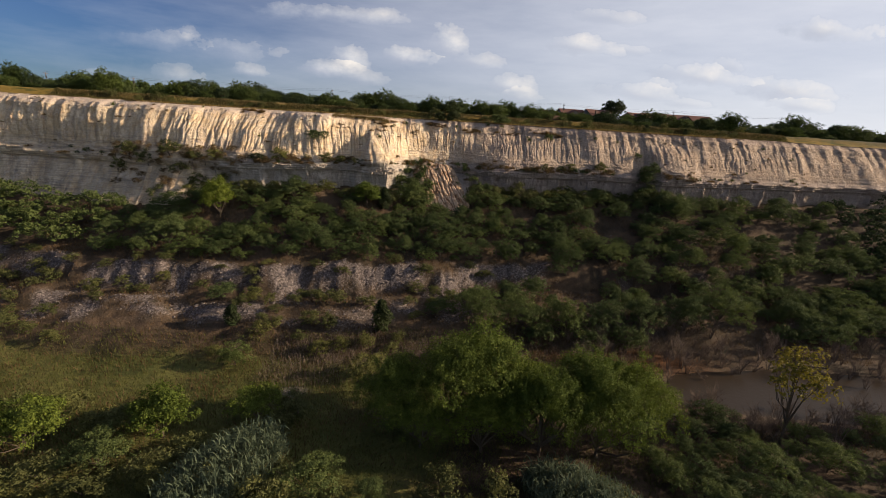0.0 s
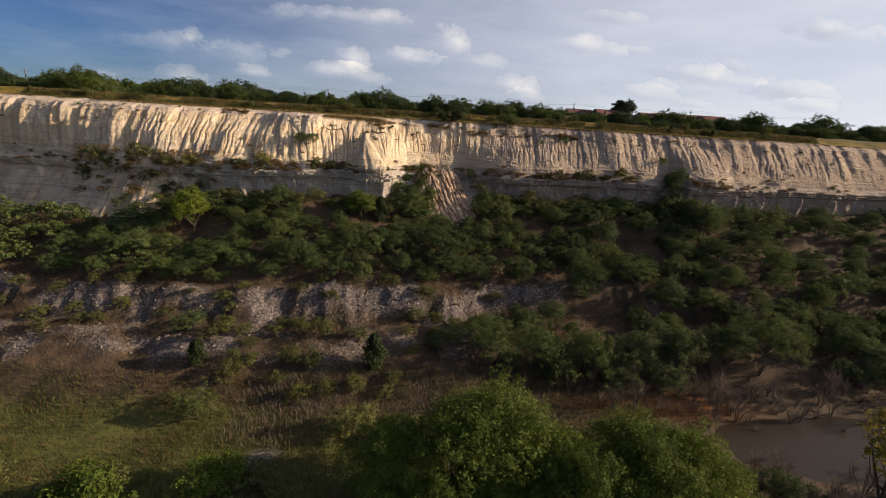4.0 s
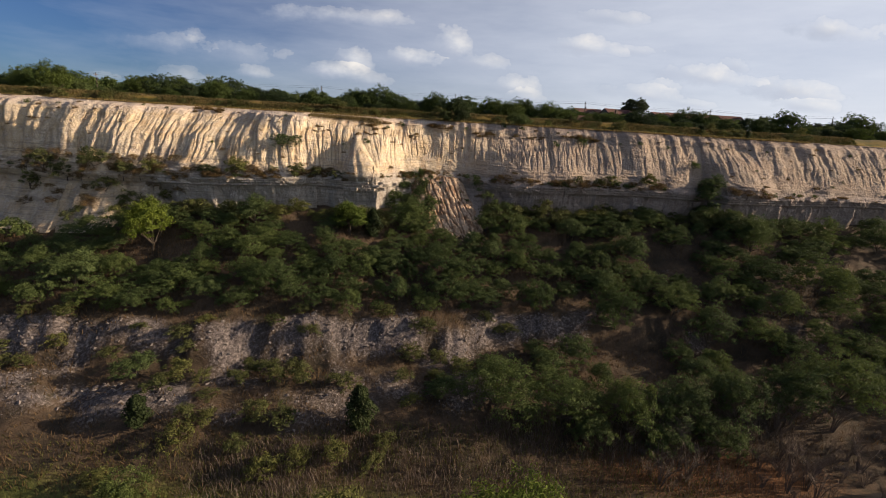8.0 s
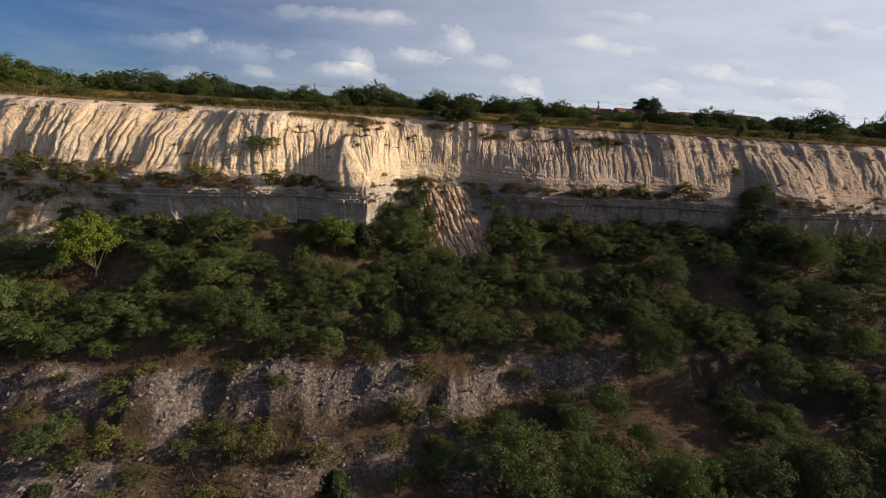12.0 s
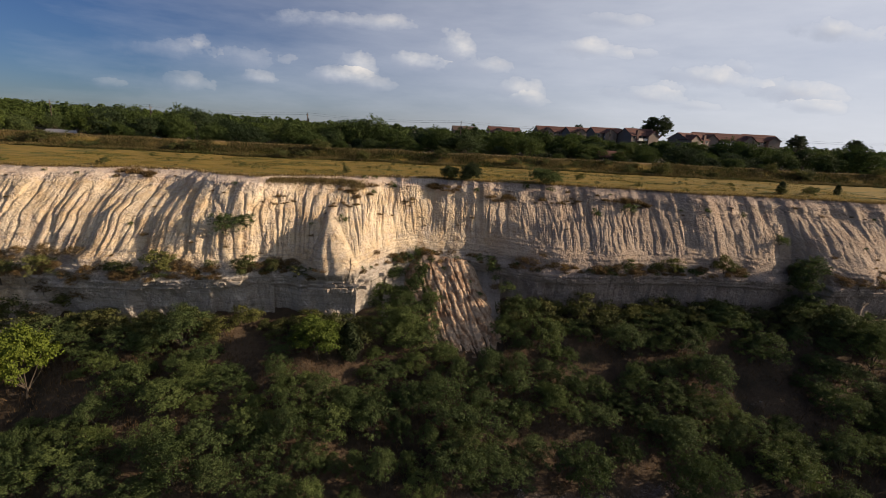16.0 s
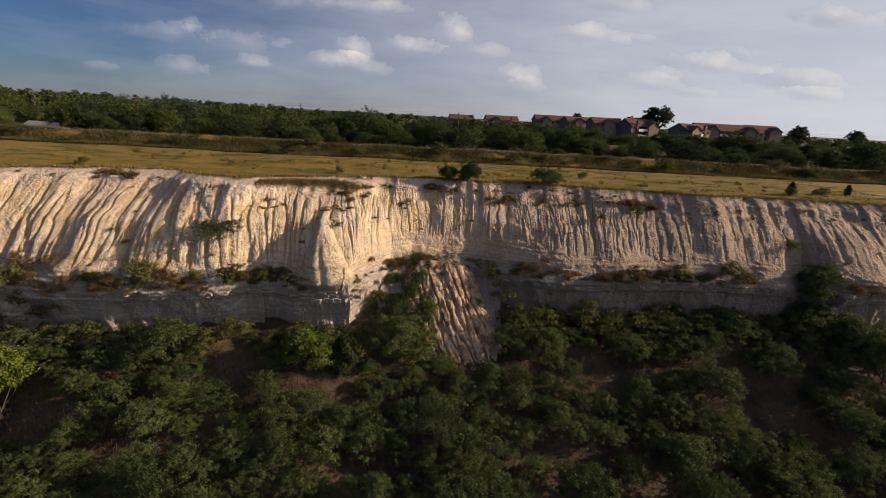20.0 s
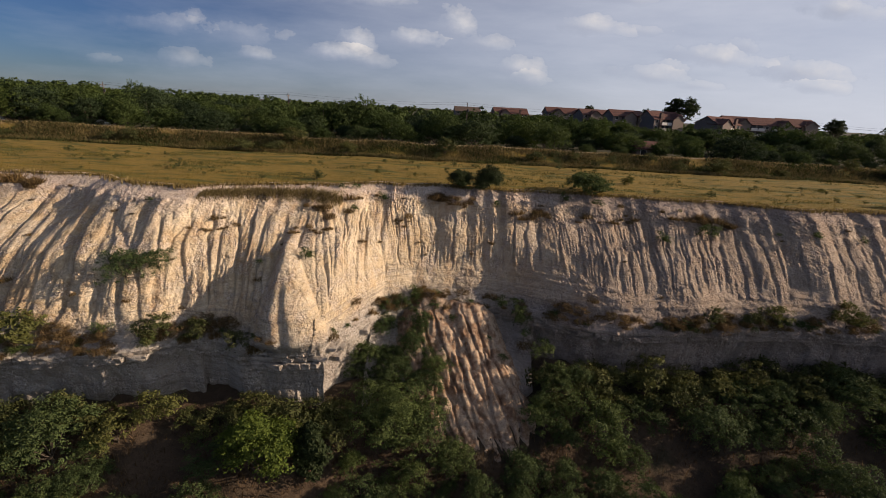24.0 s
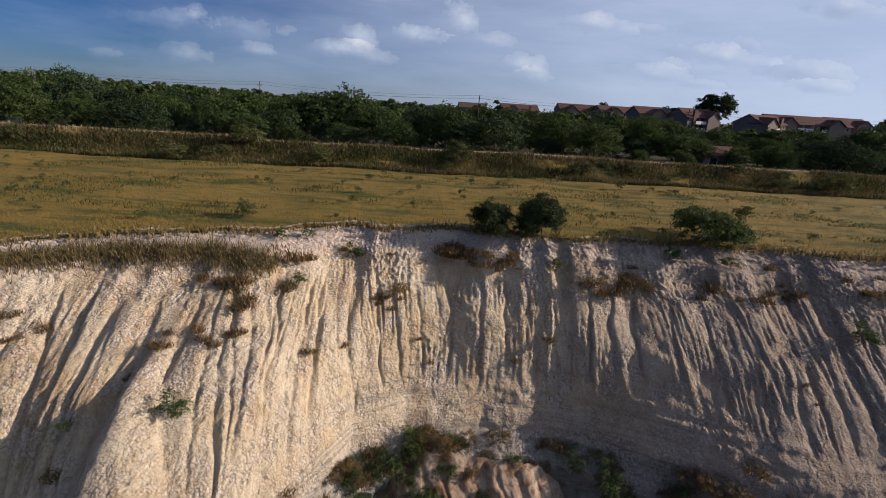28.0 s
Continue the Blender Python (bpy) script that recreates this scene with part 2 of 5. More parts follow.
def field_material(tones):
    """Dry grass with greener drifts; dark brown under the wood behind the bank."""
    m, n, l, b = material("dry_grass_soil", 0.95)
    p = place_of(n)
    drift = add_noise(n, l, stretched(n, l, p, 0.11, 0.36, 0.1), 1.0, 7, 0.68)
    col = add_ramp(n, l, drift, [(0.38 + 0.25 * i / (len(tones) - 1), c) for i, c in enumerate(tones)])
    f = add_noise(n, l, p, 3.5, 8, 0.75)
    col = add_mix(n, l, 0.35, col, add_ramp(n, l, f, [(0.3, (0.5, 0.5, 0.5)), (0.7, (1.25, 1.25, 1.25))]), "MULTIPLY")
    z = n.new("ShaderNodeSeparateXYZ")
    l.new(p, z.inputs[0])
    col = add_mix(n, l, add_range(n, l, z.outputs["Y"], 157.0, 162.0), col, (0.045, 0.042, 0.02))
    l.new(col, b.inputs["Base Color"])
    add_bump(n, l, b, f, 0.8, 0.1)
    return m


CHALK = chalk_material()
WATER = water_material()
VALLEY = valley_material()
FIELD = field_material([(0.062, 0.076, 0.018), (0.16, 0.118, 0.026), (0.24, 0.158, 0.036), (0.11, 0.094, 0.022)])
LEAF_OLIVE = leaf_material("olive_leaves", (0.058, 0.07, 0.024), (0.155, 0.16, 0.056))
LEAF_WOOD = leaf_material("wood_leaves", (0.034, 0.054, 0.014), (0.095, 0.135, 0.034))
LEAF_YELLOW = leaf_material("yellowing_leaves", (0.10, 0.10, 0.02), (0.22, 0.19, 0.04))
LEAF_RUST = leaf_material("dry_leaves", (0.11, 0.072, 0.033), (0.25, 0.17, 0.08))
REED = leaf_material("reed_leaves", (0.032, 0.05, 0.034), (0.12, 0.16, 0.115))
REED_CANE = leaf_material("reed_canes", (0.12, 0.12, 0.05), (0.22, 0.19, 0.09))
WEED_BROWN = leaf_material("dry_weed_blades", (0.075, 0.047, 0.024), (0.20, 0.125, 0.062))
WEED_GREEN = leaf_material("green_weed_blades", (0.045, 0.058, 0.015), (0.125, 0.125, 0.036))
GRASS_DRY = leaf_material("dry_grass_blades", (0.14, 0.112, 0.028), (0.26, 0.19, 0.05))
GRASS_RUST = leaf_material("brown_grass_blades", (0.13, 0.10, 0.04), (0.29, 0.215, 0.095))
GRASS_PALE = leaf_material("pale_grass_blades", (0.22, 0.16, 0.08), (0.46, 0.36, 0.2))
STONE = plain_material("chalk_stone", (0.20, 0.172, 0.157), 0.95, 0.55, 1.5)
DEADWOOD = plain_material("dead_wood", (0.16, 0.125, 0.10), 0.95, 0.4, 3.0)
TAN_WALL = plain_material("tan_wall", (0.20, 0.165, 0.145), 0.9, 0.15, 0.6)
WHITE_WALL = plain_material("white_wall", (0.70, 0.68, 0.64), 0.85, 0.1, 0.6)
WHITE_PAINT = plain_material("white_paint", (0.62, 0.60, 0.58), 0.7, 0.1, 1.0)
ROOF_RED = plain_material("red_brown_shingle", (0.13, 0.065, 0.055), 0.95, 0.35, 1.2)
ROOF_BROWN = plain_material("brown_shingle", (0.11, 0.08, 0.065), 0.95, 0.35, 1.2)
ROOF_GREY = plain_material("grey_roof", (0.40, 0.39, 0.38), 0.85, 0.2, 1.2)
CHIMNEY = plain_material("chimney_boards", (0.15, 0.10, 0.085), 0.9, 0.2, 1.0)
DARK_GLASS = plain_material("window_glass", (0.03, 0.035, 0.04), 0.1, 0.2, 1.0)
POLE_WOOD = plain_material("pole_wood", (0.13, 0.10, 0.08), 0.9, 0.3, 4.0)
DARK_METAL = plain_material("dark_metal", (0.05, 0.05, 0.055), 0.6, 0.2, 3.0)
LEAF = leaf_material("shrub_leaves", (0.036, 0.055, 0.020), (0.128, 0.17, 0.056))
LEAF_DEEP = leaf_material("deep_green_leaves", (0.018, 0.032, 0.014), (0.058, 0.088, 0.034))
LEAF_DARK = leaf_material("juniper_leaves", (0.02, 0.032, 0.012), (0.06, 0.08, 0.028))
LEAF_BRIGHT = leaf_material("willow_leaves", (0.036, 0.066, 0.010), (0.18, 0.225, 0.036))
RUBBLE_EARTH = soil_material("red_scree", [(0.13, 0.07, 0.04), (0.26, 0.16, 0.098), (0.42, 0.32, 0.23), (0.17, 0.098, 0.056)], 0.8, 0.16)
TRACK = soil_material("track_earth", [(0.22, 0.16, 0.10), (0.34, 0.27, 0.18), (0.28, 0.21, 0.13)], 0.3, 0.1)
BARK = plain_material("bark", (0.10, 0.08, 0.06), 0.9, 0.4, 6.0)


# ---- noise on arrays ----
def lattice(ix, iy, seed):
    h = np.sin(ix * 127.1 + iy * 311.7 + seed * 74.7) * 43758.5453
    return h - np.floor(h)


def vnoise(x, y, seed=0):
    x, y = np.broadcast_arrays(np.asarray(x, float), np.asarray(y, float))
    ix, iy = np.floor(x), np.floor(y)
    fx, fy = x - ix, y - iy
    fx, fy = fx * fx * (3 - 2 * fx), fy * fy * (3 - 2 * fy)
    a, b = lattice(ix, iy, seed), lattice(ix + 1, iy, seed)
    c, d = lattice(ix, iy + 1, seed), lattice(ix + 1, iy + 1, seed)
    return (a + (b - a) * fx) * (1 - fy) + (c + (d - c) * fx) * fy - 0.5


def fbm(x, y, seed=0, octaves=4):
    return sum(vnoise(x * 2 ** o, y * 2 ** o, seed + o) / 2 ** o for o in range(octaves))


# ---- the lie of the land: lines across the place, by x ----
def along(x, *pairs):
    xs, ys = zip(*pairs)
    return np.interp(x, xs, ys)


def lip_y(x):
    return along(x, (-160, 113), (-100, 108), (-66, 106.5), (-54, 111), (-44, 113), (-34, 109.3), (-29, 109.6), (-22, 113.8), (-16, 115.8),
                 (-9, 118.8), (0, 119.4), (16, 119), (25, 119), (35, 118.5), (43, 116.6), (55, 118.5), (75, 117.5), (110, 122), (160, 126)) + 1.2 * vnoise(x / 2.6, 0, 5) + 0.6 * vnoise(x / 0.9, 0, 6)


def lip_z(x):
    return along(x, (-160, 31.3), (-60, 30.9), (0, 30.8), (60, 30.6), (160, 30.0))


def foot_y(x):
    return along(x, (-160, 106), (-118, 102), (-112, 99.5), (-100, 101), (-80, 98), (-70, 96.5), (-66, 95), (-52, 94.8), (-48, 93.6), (-40, 94.6), (-35, 94.8), (-29.5, 95.6), (-27.5, 96.8), (-26, 98.2), (-22, 98.6),
                 (-20, 97.6), (-18.6, 96.9), (-16, 96.5), (-12.4, 97.4), (-10.6, 101.5), (-8, 107.2), (-5, 109.2), (0, 109.8), (5, 109.6), (8, 108.8), (11, 107.6), (14.5, 106.0), (18, 105.2), (22, 105.2), (27, 105.6), (30, 106.4),
                 (36, 107.0), (43, 106.2), (48, 107.6), (53, 107.2), (57, 108.6), (60, 104.8), (66, 104), (72, 107), (80, 108.4), (92, 110.2), (110, 113), (160, 117)) + 0.9 * vnoise(x / 4.5, 2, 7)


def base_y(x):
    return along(x, (-160, 104), (-100, 99), (-66, 93.2), (-40, 92.4), (-29, 93.2), (-25, 94.8), (-14, 95.4), (-9, 97.5), (4, 98.5), (10, 102.4), (20, 103.6), (36, 105.6),
                 (48, 105.4), (60, 103.6), (80, 107), (110, 111), (160, 115))


def base_z(x):
    return along(x, (-160, 9), (-70, 10), (-40, 12), (-18, 11.8), (-9, 10.6), (4, 10.2), (10, 11.8), (40, 12.3), (70, 12.5), (160, 12))


def valley_z(x, y):
    off = y - base_y(x)
    z = along(off, (-75, 0), (-46, 0.5), (-40, 2.5), (-34, 3.6), (-28.5, 4.8), (-26.5, 7.0), (-24.5, 9.3), (-21, 10.0), (-14, 13.2), (0, 20.5), (6, 23.5)) * 1.0 - 8.8
    z = z + (base_z(x) - 11.7) * np.clip((off + 24) / 24, 0, 1)
    pond = np.exp(-(((x - 64) / 26) ** 2 + ((y - 47.5) / 8) ** 2) ** 2)
    # the broken chalk bank: slumped lobes parted by gullies, with a crumbling top edge
    bank = np.exp(-((off + 25.8) / 2.6) ** 2) * along(x, (-95, 0.6), (-60, 1.0), (10, 0.9), (22, 0.5), (60, 0.6), (80, 0.0))
    slump = fbm(x / 3.2, off / 6.0, 12, 4) * 1.8 - np.abs(vnoise(x / 1.5, off / 5.0, 13)) * 1.3
    spoil = np.exp(-((off + 33.5) / 3.0) ** 2) * along(x, (-70, 1.0), (-5, 1.0), (12, 0.0)) * (0.6 + 2.2 * vnoise(x / 5.5, 2.0, 14))
    return z + bank * slump + spoil + fbm(x / 6, y / 6, 11) * 1.1 * np.clip((off + 60) / 25, 0.25, 1) + fbm(x / 1.5, y / 1.5, 15, 3) * 0.22 * np.clip((off + 60) / 25, 0.3, 1) - 1.7 * pond


def plateau_z(x, y):
    back = y - lip_y(x)
    levee = 148.5 + 0.05 * x
    rise = np.clip((y - levee) / 5.5, 0, 1)
    rise = rise * rise * (3 - 2 * rise) * 2.5 - np.clip((y - levee - 8) / 8, 0, 1) * 1.8
    return lip_z(x) + np.clip(back / 30, -1, 1) * 0.1 + rise + fbm(x / 7, y / 7, 3) * 0.35 * np.clip(back / 4, 0, 1)


def chalk_share(x, y):
    """How far the slope shows bare pale rubble: 0 to 1."""
    off = y - base_y(x)
    bank = np.exp(-((off + 25.5) / 3.6) ** 2) * along(x, (-90, 0.7), (-20, 1.0), (8, 0.75), (18, 0.45), (60, 0.3), (90, 0))
    track = 0.8 * np.exp(-((y - 57.5 - 0.05 * (x + 45)) / 1.1) ** 2) * along(x, (-90, 1), (-30, 1), (-24, 0))
    lower = 0.75 * np.exp(-((off + 34) / 4.5) ** 2) * along(x, (-85, 1), (-30, 0.8), (8, 0.7), (15, 0))
    patch = 0.9 * np.exp(-((x + 18) / 4.0) ** 2 - ((y - 40.5) / 2.6) ** 2)
    return np.clip(np.maximum.reduce([bank, track, lower, patch]) + 0.9 * vnoise(x / 4, y / 3, 93) - 0.12, 0, 1)


def turf_share(x, y):
    return np.clip((52 - y) / 6, 0, 1) * np.clip((10 - x) / 10, 0, 1) * (0.85 + 0.6 * vnoise(x / 8, y / 6, 94))


def rust_share(x, y):
    return np.exp(-(((x - 34) / 17) ** 2 + ((y - 54.5) / 4.5) ** 2)) * 0.9


def grid_mesh(name, X, Y, Z, mat):
    r, c = X.shape
    me = bpy.data.meshes.new(name)
    co = np.stack([X, Y, Z], -1).reshape(-1, 3)
    i = np.arange(r * c).reshape(r, c)
    faces = np.stack([i[:-1, :-1], i[:-1, 1:], i[1:, 1:], i[1:, :-1]], -1).reshape(-1, 4)
    me.from_pydata(co.tolist(), [], faces.tolist())
    me.polygons.foreach_set("use_smooth", [True] * len(faces))
    me.materials.append(mat)
    return new(name, me)


def steps(*spans):
    out = [np.arange(a, b, d) for a, b, d in spans]
    return np.concatenate(out + [[spans[-1][1]]])


# ---- cliff ----
def cells(px, py, seed):
    """Distance to the edge between scattered cells (0 on an edge) and to the cell's middle."""
    px, py = np.broadcast_arrays(px, py)
    ix, iy = np.floor(px), np.floor(py)
    first, second = np.full(px.shape, 9.0), np.full(px.shape, 9.0)
    for dx in (-1, 0, 1):
        for dy in (-1, 0, 1):
            qx = ix + dx + lattice(ix + dx, iy + dy, seed)
            qy = iy + dy + lattice(ix + dx, iy + dy, seed + 0.37)
            dist = np.hypot(px - qx, py - qy)
            second = np.where(dist < first, first, np.minimum(second, dist))
            first = np.minimum(first, dist)
    return second - first, first


def fingers(a, s, width, length, seed, wander=0.35, round_off=0.75):
    """Long rounded ribs side by side, parted by sharp grooves that fork: 0 in a groove, 1 on a rib's back."""
    wa = a + wander * width * (2.0 * vnoise(a / width / 2.3, s / 5.0, seed + 1) + vnoise(a / width / 0.9, s / 2.2, seed + 2) + 0.35 * vnoise(a / width * 2.2, s / 0.8, seed + 3))
    edge = cells(wa / width, s / length, seed)[0]
    return 1 - (1 - np.clip(edge / round_off, 0, 1)) ** 2.2


def cliff_surface(xs, rows):
    """The cliff as rows of points from the lip down to the scree: X, Y, Z."""
    x = xs[None, :]
    lip, foot, base = lip_y(xs), foot_y(xs), base_y(xs)
    ztop, zb = lip_z(xs), base_z(xs)
    ledge = 18.5 + 0.5 * vnoise(xs / 15, 3, 8) + along(xs, (-160, -1.5), (-60, -0.6), (-20, 0), (160, 0.4))
    spill = np.clip((-xs - 52) / 9, 0, 1)
    slab = np.exp(-((xs + 15.4) / 3.7) ** 8)
    ledge = ledge * (1 - slab) + 18.75 * slab
    edge = np.maximum(foot - 1.5 + 1.0 * slab, base + 0.2)
    rim = along(xs, (-14, 1.0), (-7, 0.62))
    belly = along(xs, (-160, 1.0), (-12, 1.2), (-8, 0.7), (160, 0.6))
    mid_y, mid_z = 0.5 * (lip - 4.6 * rim) + 0.5 * (foot + 1.0), 0.5 * (ztop - 1.9 / rim ** 0.5) + 0.5 * (ledge + 2.3)
    keys = [(0.00, lip + 0.7, ztop + 0.05), (0.03, lip, ztop - 0.05), (0.13, lip - 3.2 * rim, ztop - 0.8 / rim), (0.19, lip - 4.6 * rim, ztop - 1.9 / rim ** 0.5),
            (0.42, mid_y - 0.7 * belly, mid_z + 0.6 * belly), (0.64, foot + 0.7, ledge + 2.3), (0.70, foot, ledge + 0.9), (0.78, edge, ledge), (0.80, edge - 0.08, ledge - 0.35), (0.805, edge + 0.14, ledge - 0.4), (0.825, edge + 0.05, ledge - 0.8),
            (0.83, edge + 0.3, ledge - 0.85), (0.85, edge + 0.2, ledge - 1.3), (0.865, edge + 0.75, ledge - 1.5), (0.97, np.where(np.abs(xs) < 9, base + 0.3, edge + 1.25 - 5.0 * spill), zb + 0.2), (1.0, base + 0.3 - 6.0 * spill, zb - 2.5)]
    v = np.interp(np.linspace(0, 1, rows), [0, 0.10, 0.76, 1.0], [0, 0.13, 0.70, 1.0])
    kv = [k[0] for k in keys]
    Y = np.stack([np.interp(v, kv, [k[1][i] for k in keys]) for i in range(len(xs))], 1)
    Z = np.stack([np.interp(v, kv, [k[2][i] for k in keys]) for i in range(len(xs))], 1)
    v = v[:, None]
    u = np.clip((v - 0.06) / 0.64, 0, 1)
    down = u * 20.0
    west = np.clip((-x - 4) / 8, 0, 1)
    far_west = np.clip((-x - 24) / 12, 0, 1)
    # turn of the face in plan, and the way along it
    turn_of = np.gradient(np.convolve(np.pad(0.45 * lip + 0.55 * foot, 12, mode='edge'), np.ones(25) / 25, 'valid'), xs)
    turn_of = np.clip(turn_of, -2.5, 2.5)
    arc = np.concatenate([[0], np.cumsum(np.hypot(1, turn_of[1:]) * np.diff(xs))])[None, :]
    lean = along(x, (-60, 0.06), (-28, 0.15), (-18, 0.14), (-13, 0.26), (-7, 0.16), (-3, 0.0), (10, 0.0), (22, -0.07), (60, -0.08))
    a = arc - lean * down
    # ribs start below the crumbling rim, and run out above the level beds east of the spur
    rim_line = 0.10 + 0.10 * np.clip(0.5 + 1.4 * vnoise(x / 3.0, 0, 55), 0, 1)
    top = np.clip((u - rim_line) / 0.14, 0, 1)
    run_out = along(x, (-30, 0.93), (-12, 0.93), (-7, 0.86), (4, 0.83), (13, 0.76), (24, 0.88), (40, 0.86)) + 0.12 * vnoise(x / 1.6, 1, 56) + 0.10 * vnoise(x / 0.5, 1, 57)
    fade = top * np.clip((run_out - u) / 0.10, 0.06, 1) * (v < 0.76)
    patchy = np.clip(0.55 + 1.5 * vnoise(x / 7, u * 2.4, 51), 0.15, 1)
    d = (fingers(a, down, 4.4, 60.0, 23, 0.16, 0.8) - 0.7) * (0.08 + far_west * (0.16 + 0.72 * u)) * fade
    d = d + (fingers(a, down, 2.0, 34.0, 21, 0.2, 0.36) - 0.85) * (0.19 + 0.15 * west) * fade
    d = d + (fingers(a, down, 0.95, 16.0, 25, 0.28, 0.4) - 0.85) * (0.15 + 0.05 * west) * fade * patchy
    d = d + (fingers(a, down, 0.45, 6.0, 29, 0.4, 0.5) - 0.8) * 0.09 * fade * np.clip(0.5 + 1.8 * vnoise(x / 3.3, u * 6, 53), 0, 1)
    # crumbled lumps, thickest under the rim and where the ribs run out
    lump = cells(x / 0.30, v * 66, 37)[1]
    d = d + np.clip(0.55 - lump, 0, 1) * 0.24 * np.clip(0.15 + 1.7 * vnoise(x / 3.5, v * 9, 38) + 0.55 * (1 - top), 0, 1)
    d = d + fbm(x / 1.6, v * 22, 42, 3) * 0.22 * (1 - top) * np.clip(u / 0.05, 0, 1)
    # level beds below the ribs
    beds = np.clip((u - run_out + 0.05) / 0.06, 0, 1) * (v < 0.76)
    d = d + beds * (0.16 * vnoise(x / 5.0, v * 75, 58) + 0.10 * vnoise(x / 0.8, v * 95, 59))
    # the spur beside the recess, a cone that widens downwards onto its slab
    apex = -17.4 + 2.2 * np.clip((u - 0.5) / 0.5, 0, 1)
    wide = 0.5 + 3.3 * np.clip((u - 0.42) / 0.58, 0, 1) ** 1.3
    cone_u = np.clip((u - 0.40) / 0.22, 0, 1) * np.clip((0.80 - v) / 0.05, 0, 1)
    spur = np.clip(1 - ((x - apex) / wide) ** 2, 0, 1) ** 0.8 * cone_u
    d = d * (1 - 0.8 * np.clip(1 - np.abs((x - apex) / wide) ** 3, 0, 1) * cone_u)
    d = d + spur * (0.7 + 1.1 * u) - 0.35 * cone_u * np.exp(-((x - apex + 0.1 * wide) / (0.12 * wide)) ** 2) * np.clip((u - 0.7) / 0.2, 0, 1)
    # broken rock in the lower wall
    low = np.clip((v - 0.74) / 0.05, 0, 1)
    bench = far_west * np.clip((v - 0.60) / 0.08, 0, 1) * (v < 0.97)
    d = d + bench * (1.1 * fbm(x / 3.4, v * 14, 64, 4) + 0.5 * np.abs(vnoise(x / 1.1, v * 26, 65)))
    d = d + fbm(x / 2.8, v * 12, 41) * (0.22 + 0.6 * low) + fbm(x / 0.6, v * 44, 45, 3) * (0.05 + 0.16 * low)
    crag = np.abs(vnoise(x / 1.4, v * 9, 61)) + 0.5 * np.abs(vnoise(x / 0.6, v * 22, 62))
    d = d - crag * 0.55 * low
    # the lower wall steps back in plan, each face turned a little to the west
    wall = np.clip((v - 0.855) / 0.02, 0, 1) * (np.abs(x + 0.5) > 10)
    d = d + wall * (1.1 * ((x / 9.5 + 0.35 + 0.5 * vnoise(x / 12, 0, 63)) % 1) - 0.55)
    plan = 1 / np.hypot(1, turn_of)[None, :]
    Y = Y - d * 0.78 * plan
    Z = Z + d * 0.5 * (1 - 0.85 * low)
    X = x + d * 0.78 * turn_of[None, :] * plan
    return X, Y, Z


xs = steps((-160, -70, 0.36), (-70, -34, 0.14), (-34, -13.5, 0.08), (-13.5, -6, 0.045), (-6, 32, 0.08), (32, 60, 0.13), (60, 105, 0.2), (105, 160, 0.5))
CX, CY, CZ = cliff_surface(xs, 200)
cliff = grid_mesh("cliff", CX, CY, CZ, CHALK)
tagged(cliff, "pale cream chalk quarry cliff with eroded ribs above vegetated scree", "cliff", kind="structure")


def on_cliff(x, v):
    """The place on the cliff at x, a share v of the way down."""
    i, j = int(np.searchsorted(xs, x)), int(round(np.interp(v, [0, 0.13, 0.70, 1.0], [0, 0.10, 0.76, 1.0]) * (CX.shape[0] - 1)))
    i = min(max(i, 0), len(xs) - 1)
    return CX[j, i], CY[j, i], CZ[j, i]


# the cone of red-brown debris that fills the recess
cs, ct = np.linspace(0, 1.2, 120)[:, None], np.linspace(-1, 1, 170)[None, :]
half = 7.0 + 5.0 * cs
DX = -0.8 + 2.4 * cs + ct * half
DY = 108.4 - 12.6 * cs - (1 - ct ** 2) * (0.2 + 0.6 * cs)
DZ = 19.0 - 11.8 * cs + (1 - np.abs(ct) ** 2.2) * 0.5 - 5.0 * np.abs(ct) ** 5
groove = fingers(DX - 6.5 * cs, cs * 17, 1.2, 9.0, 71, 0.4, 0.5)
deep = np.clip(cs / 0.2, 0, 1) * (1 - ct ** 4)
DZ = DZ + (groove - 0.6) * 0.28 * deep + fbm(DX / 2.4, cs * 7, 73) * 0.5 + fbm(DX / 0.5, cs * 22, 74, 3) * 0.3
DY = DY - (groove - 0.6) * 0.28 * deep + fbm(DX / 0.6, cs * 6, 75) * 0.15
cone = grid_mesh("debris_cone", DX, DY, DZ, RUBBLE_EARTH)
tagged(cone, "grooved reddish scree cone lying in the recess", "scree", kind="structure")

# ---- bedded blocks of the ledge ----
def block_mesh(seed):
    """A weathered, roughly squared block of bedded rock about one unit each way, its edges broken."""
    g = np.random.default_rng(seed)
    bm = bmesh.new()
    bmesh.ops.create_cube(bm, size=1)
    bmesh.ops.bevel(bm, geom=bm.edges[:], offset=0.07, segments=1, affect="EDGES")
    for vert in bm.verts:
        vert.co += Vector(g.normal(0, 0.035, 3))
    me = bpy.data.meshes.new("rock_block")
    bm.to_mesh(me)
    bm.free()
    me.materials.append(CHALK)
    return me


